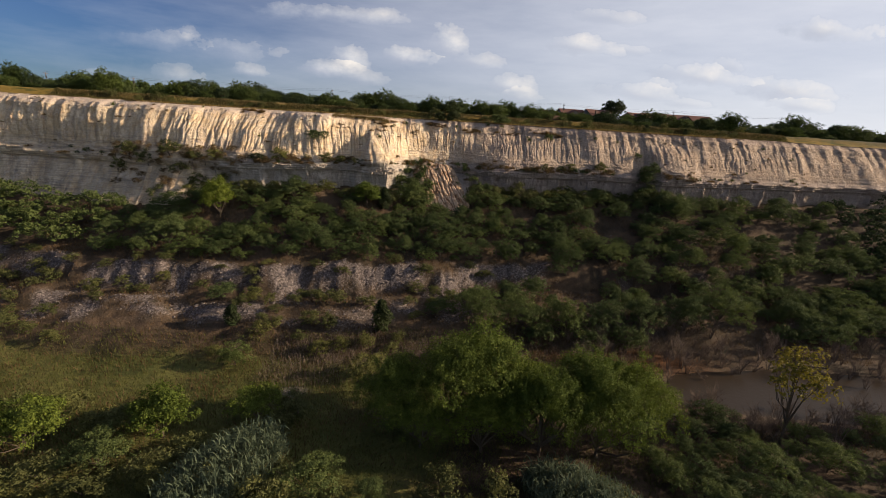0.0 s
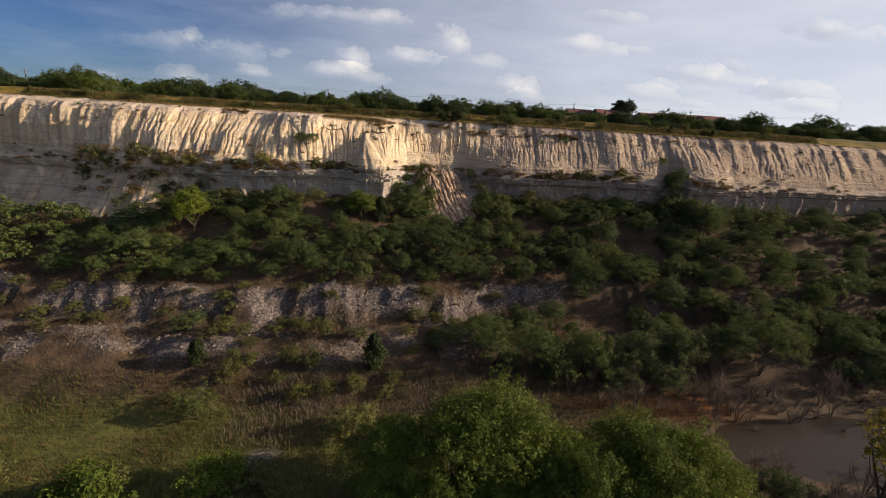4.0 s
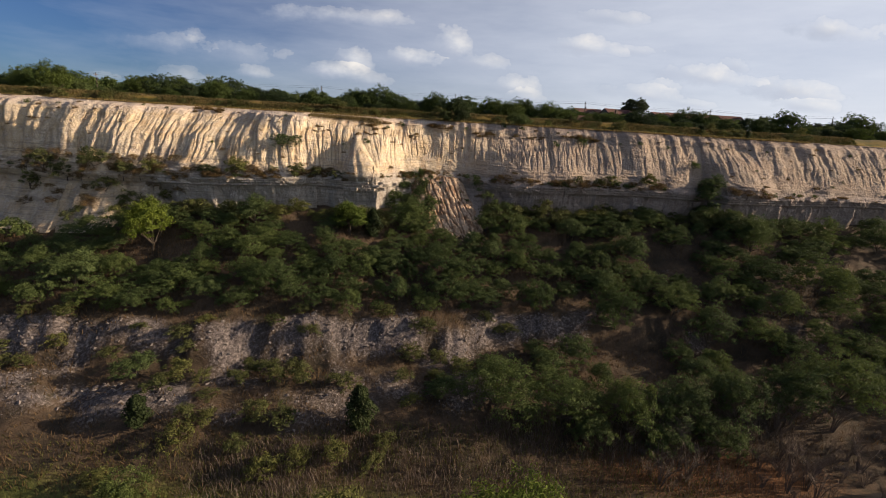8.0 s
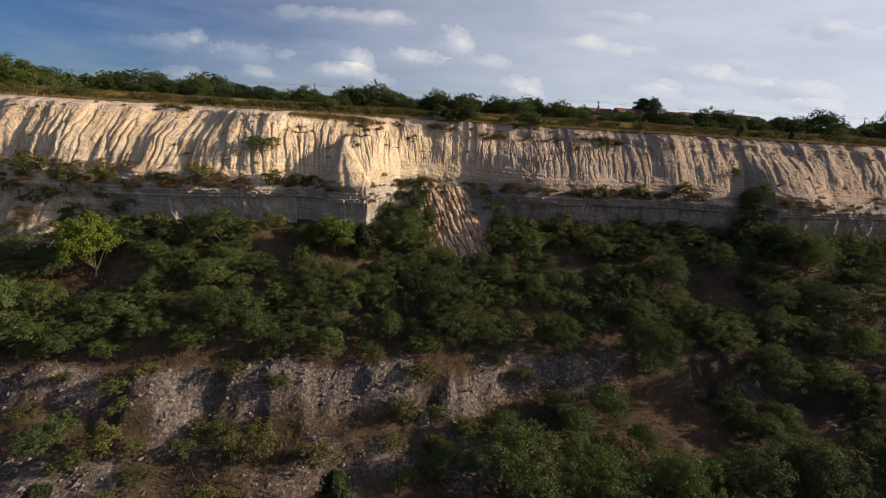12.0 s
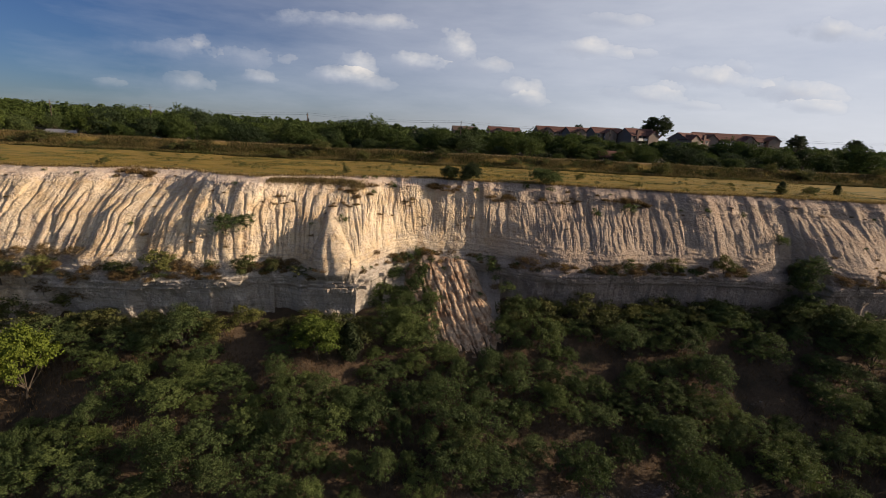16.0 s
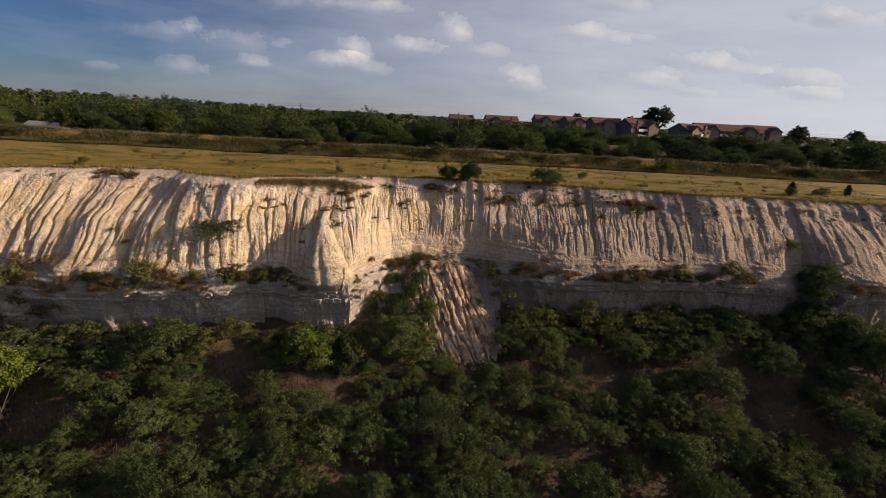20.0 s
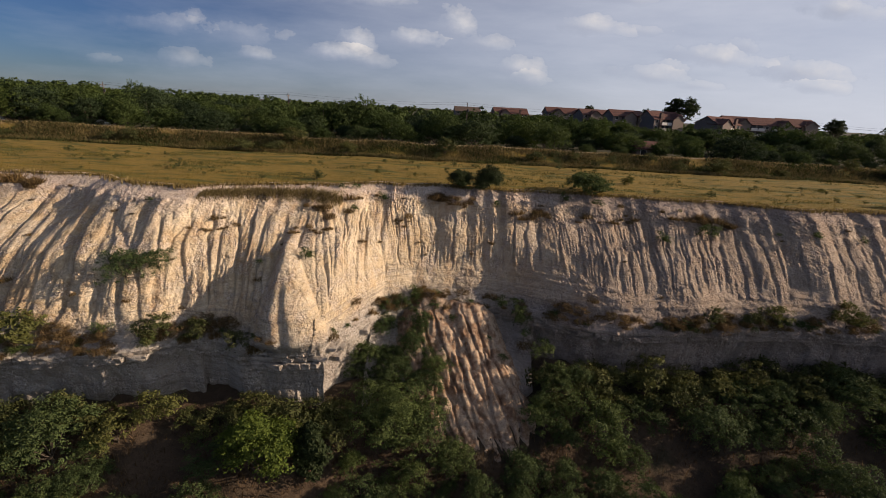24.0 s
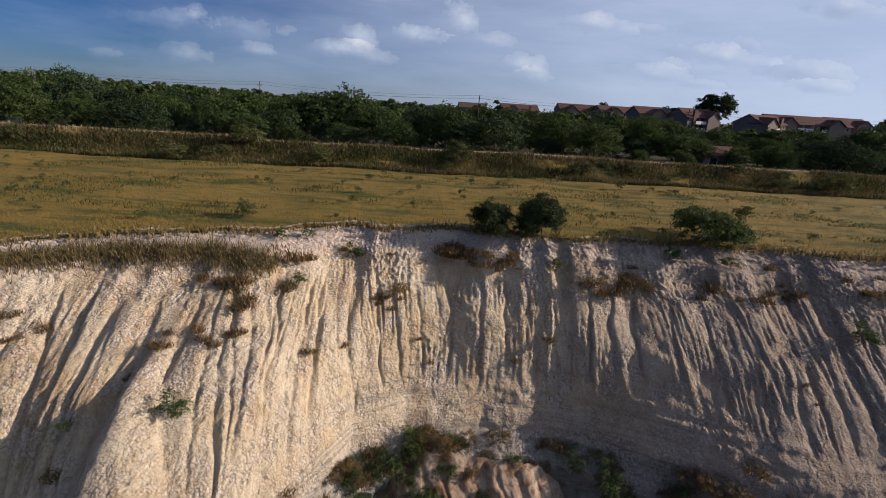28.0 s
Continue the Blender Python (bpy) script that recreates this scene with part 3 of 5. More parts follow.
block_kinds = [block_mesh(500 + i) for i in range(6)]
g = np.random.default_rng(51)
for x0, x1, courses in ((-18.9, -11.7, ((18.62, 0.42), (18.12, 0.5), (17.5, 0.62))), (-31, -24, ((18.2, 0.45),)), (13.5, 24, ((18.0, 0.5),)), (26, 36, ((18.2, 0.5),)), (-10.4, -7.6, ((18.0, 0.6),))):
    for top, thick in courses:
        x = x0 + g.uniform(0, 0.4)
        while x < x1:
            w = g.uniform(0.7, 1.9)
            cy = float(np.maximum(foot_y(x + w / 2) - 1.5 + math.exp(-((x + w / 2 + 15.4) / 3.7) ** 8), base_y(x + w / 2) + 0.2))
            ob = new("rock_block", block_kinds[int(g.integers(0, 6))])
            ob.parent = cliff
            ob.matrix_basis = pose(x + w / 2, cy + (0.68 if x0 < -15 else 0.92) + g.uniform(-0.16, 0.1), top - thick / 2, g.uniform(-2, 2), g.uniform(-2, 2), g.uniform(-6, 6)) @ Matrix.Diagonal((w * 1.02, 1.5, thick * g.uniform(0.85, 1.02), 1))
            x += w

# ---- ground ----
gx = steps((-3000, -400, 200), (-400, -170, 10), (-170, 170, 1.1), (170, 400, 10), (400, 3000, 200))
w = np.concatenate([np.linspace(0, 1, 80) * 60, np.geomspace(62, 3500, 40)])
GX = np.broadcast_to(gx[None, :], (len(w), len(gx)))
GY = lip_y(gx)[None, :] - 0.25 + w[:, None]
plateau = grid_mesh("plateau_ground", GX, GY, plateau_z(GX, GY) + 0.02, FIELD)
tagged(plateau, "flat plateau of dry golden grass behind the cliff edge", "ground", kind="structure")
vx = steps((-3000, -400, 200), (-400, -130, 6), (-130, -62, 0.9), (-62, 44, 0.42), (44, 130, 0.9), (130, 400, 6), (400, 3000, 200))
off = np.concatenate([-np.geomspace(3000, 125, 25), np.arange(-120, -40, 0.9), np.arange(-40, -16, 0.36), np.arange(-16, 4.0, 0.7)])
VX = np.broadcast_to(vx[None, :], (len(off), len(vx)))
VY = base_y(vx)[None, :] + off[:, None]
valley = grid_mesh("valley_ground", VX, VY, valley_z(VX, VY), VALLEY)
for share_name, share_of in (("chalk", chalk_share), ("turf", turf_share), ("rust", rust_share)):
    valley.data.attributes.new(share_name, "FLOAT", "POINT").data.foreach_set("value", share_of(VX, VY).ravel().astype(np.float32))
tagged(valley, "overgrown quarry floor with dry grass, rubble and bare soil", "ground", kind="structure")


# ---- water ----
pond_me = bpy.data.meshes.new("pond")
ring = [(64 + (36 + 3 * math.sin(3 * a) + 2 * math.sin(5 * a + 1)) * math.cos(a), 48 + (15 + 1.5 * math.sin(4 * a)) * math.sin(a), -9.25) for a in (2 * math.pi * i / 72 for i in range(72))]
pond_me.from_pydata(ring, [], [tuple(range(72))])
pond_me.materials.append(WATER)
tagged(new("pond", pond_me), "shallow muddy brown pond with dead brush", "pond", kind="structure")


# ---- plants ----
def part(name, me, mat, parent, label=""):
    if not me.materials:
        me.materials.append(mat)
    ob = new(name, me)
    ob.parent = parent
    if label:
        ob["label"] = label
    return ob


def leaf_mesh(name, centres, normals, size, rng, aspect=1.7):
    """Many small bent leaves or sprigs: two triangles each, one mesh."""
    n = len(centres)
    a = rng.normal(size=(n, 3)) * 0.5 + normals * 0.9
    a /= np.linalg.norm(a, axis=1)[:, None]
    b = np.cross(a, rng.normal(size=(n, 3)))
    b /= np.linalg.norm(b, axis=1)[:, None]
    s = size * rng.uniform(0.55, 1.35, (n, 1))
    c = np.cross(a, b)
    p = np.stack([centres - b * s * aspect / 2, centres + c * s / 2 + a * s * 0.2, centres + b * s * aspect / 2, centres - c * s / 2 + a * s * 0.2], 1)
    me = bpy.data.meshes.new(name)
    me.from_pydata(p.reshape(-1, 3).tolist(), [], np.arange(4 * n).reshape(-1, 4).tolist())
    return me


def blade_mesh(name, roots, heights, widths, lean, rng):
    """Grass blades or canes: a bent strip of two quads each."""
    n = len(roots)
    a = rng.uniform(0, 2 * math.pi, n)
    side = np.stack([np.cos(a), np.sin(a), np.zeros(n)], 1)
    b = rng.uniform(0, 2 * math.pi, n)
    tilt = np.stack([np.cos(b), np.sin(b), np.zeros(n)], 1) * (lean * rng.uniform(0.2, 1.2, n))[:, None]
    h, w = heights[:, None], widths[:, None]
    up = np.array([0, 0, 1.0])
    mid = roots + (up * 0.6 + tilt * 0.35) * h
    tip = roots + (up * (1 - 0.25 * lean) + tilt) * h
    p = np.stack([roots - side * w / 2, roots + side * w / 2, mid + side * w / 2.6, mid - side * w / 2.6, tip], 1).reshape(-1, 3)
    i = np.arange(n) * 5
    quads = np.stack([i, i + 1, i + 2, i + 3], 1).tolist()
    tris = np.stack([i + 3, i + 2, i + 4], 1).tolist()
    me = bpy.data.meshes.new(name)
    me.from_pydata(p.tolist(), [], quads + tris)
    return me


def tube_mesh(name, lines, sides=5):
    """Tapered branches: each line is a list of (point, radius)."""
    vs, fs = [], []
    for line in lines:
        start = len(vs)
        for i, (p, r) in enumerate(line):
            ahead = (line[min(i + 1, len(line) - 1)][0] - line[max(i - 1, 0)][0]).normalized()
            side = ahead.orthogonal().normalized()
            other = ahead.cross(side)
            for k in range(sides):
                a = 2 * math.pi * k / sides
                vs.append(p + side * math.cos(a) * r + other * math.sin(a) * r)
        for i in range(len(line) - 1):
            for k in range(sides):
                q = start + i * sides
                fs.append((q + k, q + (k + 1) % sides, q + sides + (k + 1) % sides, q + sides + k))
    me = bpy.data.meshes.new(name)
    me.from_pydata([v[:] for v in vs], [], fs)
    return me


def unit(v):
    return v / np.linalg.norm(v, axis=-1, keepdims=True)


def lobed_crown(rng, r, h, low, lobes, clumps, leaves, clump_r, droop=0.0):
    """Leaf places over a domed, uneven crown of lobes: clump centres, leaf places and outward ways."""
    a = rng.uniform(0, 2 * math.pi, lobes)
    q = np.sqrt(rng.uniform(0, 1, lobes)) * 0.66
    room = h - low
    lr = r * rng.uniform(0.30, 0.48, lobes)
    lc = np.stack([np.cos(a) * q * r, np.sin(a) * q * r, low + room * (0.24 + (0.46 - 0.72 * q * q) * rng.uniform(0.6, 1.0, lobes))], 1)
    lc[0] = (0, 0, h - 0.46 * room)
    lr[0] = 0.5 * r
    pick = rng.integers(0, lobes, clumps)
    d = unit(rng.normal(size=(clumps, 3)))
    d[:, 2] = np.where(d[:, 2] < -0.55, -d[:, 2], d[:, 2])
    size = np.stack([lr, lr, np.minimum(lr * 1.1, 0.36 * room)], 1)[pick]
    c = lc[pick] + d * size * rng.uniform(0.7, 1.08, (clumps, 1))
    c[:, 2] = np.maximum(c[:, 2], low + clump_r * 0.4)
    w = unit(rng.normal(size=(clumps, leaves, 3)))
    w[:, :, 2] = np.where(w[:, :, 2] < -0.4, -w[:, :, 2], w[:, :, 2])
    off = w * (clump_r * rng.uniform(0.6, 1.4, (clumps, 1, 1))) * rng.uniform(0.3, 1.0, (clumps, leaves, 1)) * np.array([1, 1, 0.75])
    if droop:
        off[:, :, 2] -= droop * np.abs(rng.normal(size=(clumps, leaves)))
    pts = (c[:, None, :] + off).reshape(-1, 3)
    pts[:, 2] = np.maximum(pts[:, 2], 0.05)
    return c, pts, unit(0.6 * w + d[:, None, :] * 1.1).reshape(-1, 3)


def plant(name, seed, r, h, label, category, leafmat, low=0.1, lobes=8, clumps=60, leaves=40, clump_r=0.7, leaf=0.24, stem=0.07, droop=0.0, branches=8, aspect=1.7, limbs=False):
    """A shrub or tree at the origin: trunk, branches and crown."""
    rng = np.random.default_rng(seed)
    root = new(name)
    tagged(root, label, category)
    c, pts, nor = lobed_crown(rng, r, h, low * h, lobes, clumps, leaves, clump_r, droop)
    part("crown", leaf_mesh("crown", pts, nor, leaf, rng, aspect), leafmat, root)
    fork = Vector((0.04 * r, -0.03 * r, max(low, 0.12) * h * 1.1))
    lines = [[(Vector((0, 0, -0.6)), stem * 1.4), (fork * 0.5, stem), (fork, stem * 0.8)]]
    for k in range(branches):
        top = Vector(c[k % len(c)])
        mid = fork.lerp(top, 0.5) + Vector((rng.uniform(-0.1, 0.1) * r, rng.uniform(-0.1, 0.1) * r, -0.05 * h))
        lines.append([(fork * rng.uniform(0.5, 1.0), stem * 0.6), (mid, stem * 0.4), (top, stem * 0.12)])
    part("trunk", tube_mesh("trunk", lines[:1] if limbs else lines), BARK, root)
    for line in lines[1:] if limbs else ():
        part("limb", tube_mesh("limb", [line]), BARK, root)
    return root


def juniper(name, seed, r, h, label, leafmat, n=2600, long=2.2):
    """A dense, pointed, upright evergreen."""
    rng = np.random.default_rng(seed)
    root = new(name)
    tagged(root, label, "juniper")
    t = rng.uniform(0, 1, n) ** 0.8
    a = rng.uniform(0, 2 * math.pi, n)
    bulge = np.sin(np.clip(t * 0.93 + 0.07, 0, 1) ** 0.75 * math.pi) ** 0.6 * (1 + 0.3 * np.sin(a * 3 + t * 9))
    rad = r * bulge * rng.uniform(0.5, 1.05, n)
    pts = np.stack([np.cos(a) * rad, np.sin(a) * rad, 0.05 * h + t * h * 0.95], 1)
    nor = unit(np.stack([np.cos(a), np.sin(a), np.full(n, 0.8)], 1))
    part("crown", leaf_mesh("crown", pts, nor, (0.026 * h + 0.05) * 2.2 / long, rng, long), leafmat, root)
    part("trunk", tube_mesh("trunk", [[(Vector((0, 0, -0.4)), 0.12), (Vector((0, 0, h * 0.5)), 0.07), (Vector((0, 0, h * 0.9)), 0.02)]]), BARK, root)
    return root


def bare_shrub(name, seed, h, label, mat):
    """Leafless grey brush: a spray of forked twigs."""
    rng = np.random.default_rng(seed)
    root = new(name)
    tagged(root, label, "dead shrub")
    main, twigs = [], []
    for k in range(9):
        a = rng.uniform(0, 2 * math.pi)
        out = Vector((math.cos(a), math.sin(a), 0)) * rng.uniform(0.1, 0.45) * h
        top = out + Vector((0, 0, h * rng.uniform(0.6, 1.0)))
        mid = out * 0.35 + Vector((0, 0, h * 0.4))
        main.append([(out * 0.1 - Vector((0, 0, 0.3)), 0.05), (mid, 0.032), (top, 0.01)])
        for j in range(9):
            s = mid.lerp(top, rng.uniform(0, 0.9))
            e = s + Vector((rng.uniform(-1, 1), rng.uniform(-1, 1), rng.uniform(0.2, 1.1))) * 0.26 * h
            twigs.append([(s, 0.018), (s.lerp(e, 0.5) + Vector((0, 0, 0.03)), 0.012), (e, 0.006)])
    part("trunk", tube_mesh("trunk", main, 4), mat, root)
    part("branch", tube_mesh("branch", twigs, 3), mat, root)
    return root


def ground_at(zfun, x, y):
    return float(zfun(np.array([x]), np.array([y]))[0])


def put_copies(protos, spots, zfun, group, rng, tilt=4):
    """Copies of the prototypes at (x, y, size) or (x, y, z, size); the prototypes themselves take the first places."""
    used = set()
    for i, (x, y, *rest) in enumerate(spots):
        p = protos[i % len(protos)]
        s = rest[-1]
        z = rest[0] if len(rest) == 2 else ground_at(zfun, x, y)
        m = pose(x, y, z - 0.05, rng.uniform(-tilt, tilt), rng.uniform(-tilt, tilt), rng.uniform(0, 360)) @ Matrix.Diagonal((s * rng.uniform(0.88, 1.15), s * rng.uniform(0.88, 1.15), s * rng.uniform(0.85, 1.12), 1))
        if p.name in used:
            ob = copy_thing(p, m)
        else:
            used.add(p.name)
            p.matrix_basis = m
            ob = p
        ob["group"] = group


def spread(rng, count, xa, xb, oa, ob_, gap, taken, keep=None):
    """Random places between two offsets from the cliff's base, apart from one another."""
    out, tries = [], 0
    while len(out) < count and tries < count * 60:
        tries += 1
        x, o = rng.uniform(xa, xb), rng.uniform(oa, ob_)
        y = float(base_y(x)) + o
        if keep is not None and not keep(x, y, o):
            continue
        g = gap * rng.uniform(0.8, 1.3)
        if any((x - p) ** 2 + (y - q) ** 2 < (0.5 * (g + k)) ** 2 for p, q, k in taken):
            continue
        taken.append((x, y, g))
        out.append((x, y, g / gap))
    return out


rng = np.random.default_rng(7)
taken = []
# -- single plants that can be told apart on the slopes and the floor
mesquite = [plant("shrub", 100 + i, 4.0, 5.6, "wide dark green thorny shrub growing on the scree", "shrub", LEAF, -0.12, 12, 165, 38, 0.58, 0.118, 0.09, 0, 8, 2.0) for i in range(6)]
bright = [plant("shrub", 120 + i, 3.6, 5.6, "leafy bright green shrub on the slope", "shrub", LEAF_BRIGHT, 0.02, 14, 170, 50, 0.6, 0.13, 0.09) for i in range(2)]
small = [plant("low_bush", 140 + i, 1.5, 1.9, "small olive green shrub among dry grass", "shrub", LEAF_OLIVE, -0.15, 8, 46, 30, 0.34, 0.075, 0.04, 0, 6, 2.4) for i in range(4)]
named = [(-9.1, 57.8, 0.95), (-29.2, 43.4, 0.95), (9.2, 61.5, 1.6), (25.5, 60.6, 1.5), (33.4, 62.2, 1.45), (-10.2, 69.4, 0.98), (30.1, 79.0, 1.2), (6.3, 73, 1.0), (45.2, 78, 1.25),
         (25.1, 79.1, 1.1), (-24.9, 90.2, 1.15), (-5.5, 96.5, 1.25), (-29.2, 46, 0.8), (16.5, 61, 1.25), (41, 63, 1.4), (50, 64, 1.4), (20.5, 58.4, 0.9), (29.5, 57.8, 0.8), (57, 66, 1.4), (2, 62.5, 0.8), (37, 58.5, 0.9), (-38, 62, 0.7), (14, 98, 1.0), (27, 99, 1.05), (47, 98, 1.0), (62, 97, 1.2)]
taken += [(x, y, 5.5 * s) for x, y, s in named]
broad = [plant("shrub", 150 + i, 5.6, 7.2, "very wide dark green shrub above the quarry floor", "shrub", LEAF, -0.1, 16, 300, 34, 0.62, 0.115, 0.12, 0, 12, 2.0) for i in range(3)]
put_copies(mesquite, [spot for spot in named if spot[2] < 1.2], valley_z, "shrubs of the quarry", rng)
put_copies(broad, [(x, y, s / 1.42) for x, y, s in named if s >= 1.2], valley_z, "wide shrubs of the quarry", rng)
fresh = [(-47.9, 83.5, 1.5), (-44.4, 26.1, 1.25), (-30.8, 29.5, 0.85), (-21.3, 33.7, 0.75), (-16, 91, 0.8)]
taken += [(x, y, 5.5 * s) for x, y, s in fresh]
put_copies(bright, fresh, valley_z, "bright shrubs of the quarry", rng)
junipers = [juniper("juniper", 160, 1.9, 7.6, "dark green upright juniper on the slope", LEAF_DARK), juniper("juniper", 161, 1.6, 6.4, "dark green upright juniper on the slope", LEAF_DARK)]
jspots = [(-32, 54.4, 1.1), (19.9, 77, 0.95), (-8, 57, 0.8), (-33.5, 55, 0.8), (-12, 92, 0.7)]
taken += [(x, y, 3.0) for x, y, s in jspots]
put_copies(junipers, jspots, valley_z, "junipers of the quarry", rng, 2)

# -- the thicket under the cliff, and the one along the pond's side
belt = spread(rng, 225, -68, 68, -21, -2.5, 3.3, taken, lambda x, y, o: not (0 < x < 8 and o > -4) and not (x < -55 and o > -8) and (x < 12 or vnoise(x / 8, y / 7, 96) > -0.22))
put_copies(mesquite, [(x, y, 0.85 * s) for x, y, s in belt], valley_z, "shrubs of the thicket", rng, 6)
fill = spread(rng, 150, -58, 66, -21, -2.5, 2.1, taken, lambda x, y, o: not (-2 < x < 9 and o > -5) and not (x < -55 and o > -8) and (x < 10 or vnoise(x / 8, y / 7, 96) > -0.05))
put_copies(mesquite, [(x, y, 0.62 * s) for x, y, s in fill], valley_z, "small shrubs of the thicket", rng, 6)
foot_row = spread(rng, 84, -66, 62, -2.8, 0.3, 1.5, taken, lambda x, y, o: not (-10 < x < 11))
put_copies(small, [(x, y, 1.15 * s) for x, y, s in foot_row], valley_z, "shrubs at the cliff's foot", rng, 6)
# the ends of the thicket, far from the camera's way
ends = spread(rng, 60, -135, -68, -22, -8, 4.4, taken) + spread(rng, 60, 68, 135, -30, -2, 4.4, taken)
ends += spread(rng, 90, 72, 125, -44, -19, 3.6, taken, lambda x, y, o: not (x < 105 and y < 62))
pond_side = spread(rng, 62, 8, 72, -44, -20, 4.3, taken, lambda x, y, o: (o < -32 or vnoise(x / 9, y / 6, 92) > -0.1) and (x > 16 or o < -30) and not (35 < x and y < 62))
put_copies(mesquite, [(x, y, 0.88 * s) for x, y, s in pond_side], valley_z, "shrubs beside the pond", rng, 6)
put_copies(mesquite, [(x, y, 0.95 * s) for x, y, s in ends if 0 < x < 108], valley_z, "shrubs of the far thicket", rng, 6)
ends = [e for e in ends if not 0 < e[0] < 108]
# the east end takes darker leaves, shade put into their colour
for side, leafmat in ((-1, LEAF), (1, LEAF_DEEP)):
    thick_pts, thick_nor = [], []
    for x, y, s in (e for e in ends if e[0] * side > 0):
        c, p, q = lobed_crown(rng, 3.9 * s, 5.6 * s, 0.1, 11, 52, 20, 0.7)
        thick_pts.append(p + np.array([x, y, ground_at(valley_z, x, y)]))
        thick_nor.append(q)
    thicket = new("far_thicket", leaf_mesh("far_thicket", np.concatenate(thick_pts), np.concatenate(thick_nor), 0.27, rng, 1.8))
    thicket.data.materials.append(leafmat)
    tagged(thicket, "dense dark green scrub at the ends of the quarry", "thicket", kind="stuff")
lone = spread(rng, 84, -95, 25, -46, -19, 2.6, taken, lambda x, y, o: vnoise(x / 12, y / 9, 91) > -0.05)
put_copies(small, [(x, y, 1.15 * s) for x, y, s in lone], valley_z, "small shrubs of the slope", rng, 6)
floor_small = spread(rng, 72, -80, 36, -85, -44, 2.6, taken, lambda x, y, o: y < 46 and not (-72 < x < -28 and y > 36.5) and not (-24 < x < -12 and 36 < y < 45) and not (-14 < x < 34 and 22 < y < 42))
put_copies(small, [(x, y, 1.3 * s) for x, y, s in floor_small], valley_z, "small shrubs of the quarry floor", rng, 6)
near = [(36.5, 24, 1.3), (40.5, 33, 0.8)] + spread(rng, 30, -55, 33, -97, -68, 4.4, taken, lambda x, y, o: not (-14 < x < 36 and 22 < y < 42) and not (x > 36 and y > 37) and not (-34 < x < -14 and y > 27))
near += [(x, y, 0.95 * s) for x, y, s in spread(rng, 46, 27, 64, -88, -69, 3.0, taken)]
leafy = [plant("shrub", 130 + i, 3.9, 5.0, "dense green shrub on the quarry floor", "shrub", LEAF, 0.02, 14, 140, 44, 0.6, 0.12, 0.09) for i in range(3)]
put_copies(leafy, [(x, y, 0.8 * s) for x, y, s in near], valley_z, "shrubs of the quarry floor", rng, 6)

# -- willows by the pond
willows = [plant("willow", 300 + i, 6.4, 14.2, "tall bright green willow with drooping sprays beside the pond", "tree", LEAF_BRIGHT, 0.03, 22, 620, 40, 0.75, 0.10, 0.26, -0.4, 12, 3.4, True) for i in range(3)]
put_copies(willows, [(-3.4, 34, 0.86), (3.2, 33.5, 1.1), (8.0, 35, 1.02), (13.4, 33.5, 1.12), (20.4, 33.5, 1.0), (27.0, 32.5, 0.86), (7.5, 29.5, 0.85), (14.5, 29.5, 0.86), (21.5, 29.5, 0.78), (0, 30, 0.78)], valley_z, "willows by the pond", rng, 3)
thin = plant("young_tree", 310, 5.0, 15.5, "thin half-bare tree with sparse yellow-green leaves in the pond", "tree", LEAF_YELLOW, 0.3, 14, 120, 12, 0.7, 0.26, 0.16, 0.3, 13)
put_copies([thin], [(47.5, 33.5, 1.0)], valley_z, "trees by the pond", rng, 2)

# -- giant reed
reed = new("giant_reed")
tagged(reed, "large clump of blue-green giant reed with arching leaves", "reed")
n = 620
rr, aa = 5.6 * np.sqrt(rng.uniform(0, 1, n)), rng.uniform(0, 2 * math.pi, n)
roots = np.stack([np.cos(aa) * rr * 1.2, np.sin(aa) * rr * 0.7, np.zeros(n)], 1)
tops = rng.uniform(3.6, 5.8, n) * (1 - 0.35 * (rr / 5.6) ** 2)
part("cane", blade_mesh("cane", roots, tops, np.full(n, 0.07), 0.35, rng), REED_CANE, reed)
k = 11
lr = np.repeat(roots, k, 0) + np.stack([rng.normal(0, 0.25, n * k), rng.normal(0, 0.25, n * k), np.repeat(tops, k) * rng.uniform(0.25, 0.95, n * k)], 1)
part("leaf", blade_mesh("leaf", lr, rng.uniform(0.7, 1.3, n * k), np.full(n * k, 0.12), 1.1, rng), REED, reed)
put_copies([reed], [(-20.2, 22.6, 1.0), (17.5, 20.5, 0.9)], valley_z, "giant reeds", rng, 2)

# -- dead brush standing in and round the pond
brush = [bare_shrub("dead_shrub", 330 + i, 3.4, "leafless grey brush at the pond's edge", DEADWOOD) for i in range(3)]
bspots = []
for k in range(340):
    x, y = rng.uniform(26, 98), rng.choice([rng.uniform(32, 66), rng.uniform(52, 64)])
    if k % 3 == 0:
        x, y = rng.uniform(38, 80), rng.uniform(34, 43)
    if (((x - 54) / 15) ** 2 + ((y - 45) / 6) ** 2) < 0.8 and k % 5:
        continue
    bspots.append((x, y, rng.uniform(0.6, 1.2)))
put_copies(brush, bspots, valley_z, "dead shrubs round the pond", rng, 6)

# -- low weeds and dry grass over the quarry floor and slopes
def valley_spots(rng, count, xa, xb, oa, ob_):
    x, o = rng.uniform(xa, xb, count), rng.uniform(oa, ob_, count)
    y = base_y(x) + o
    return x, y, o


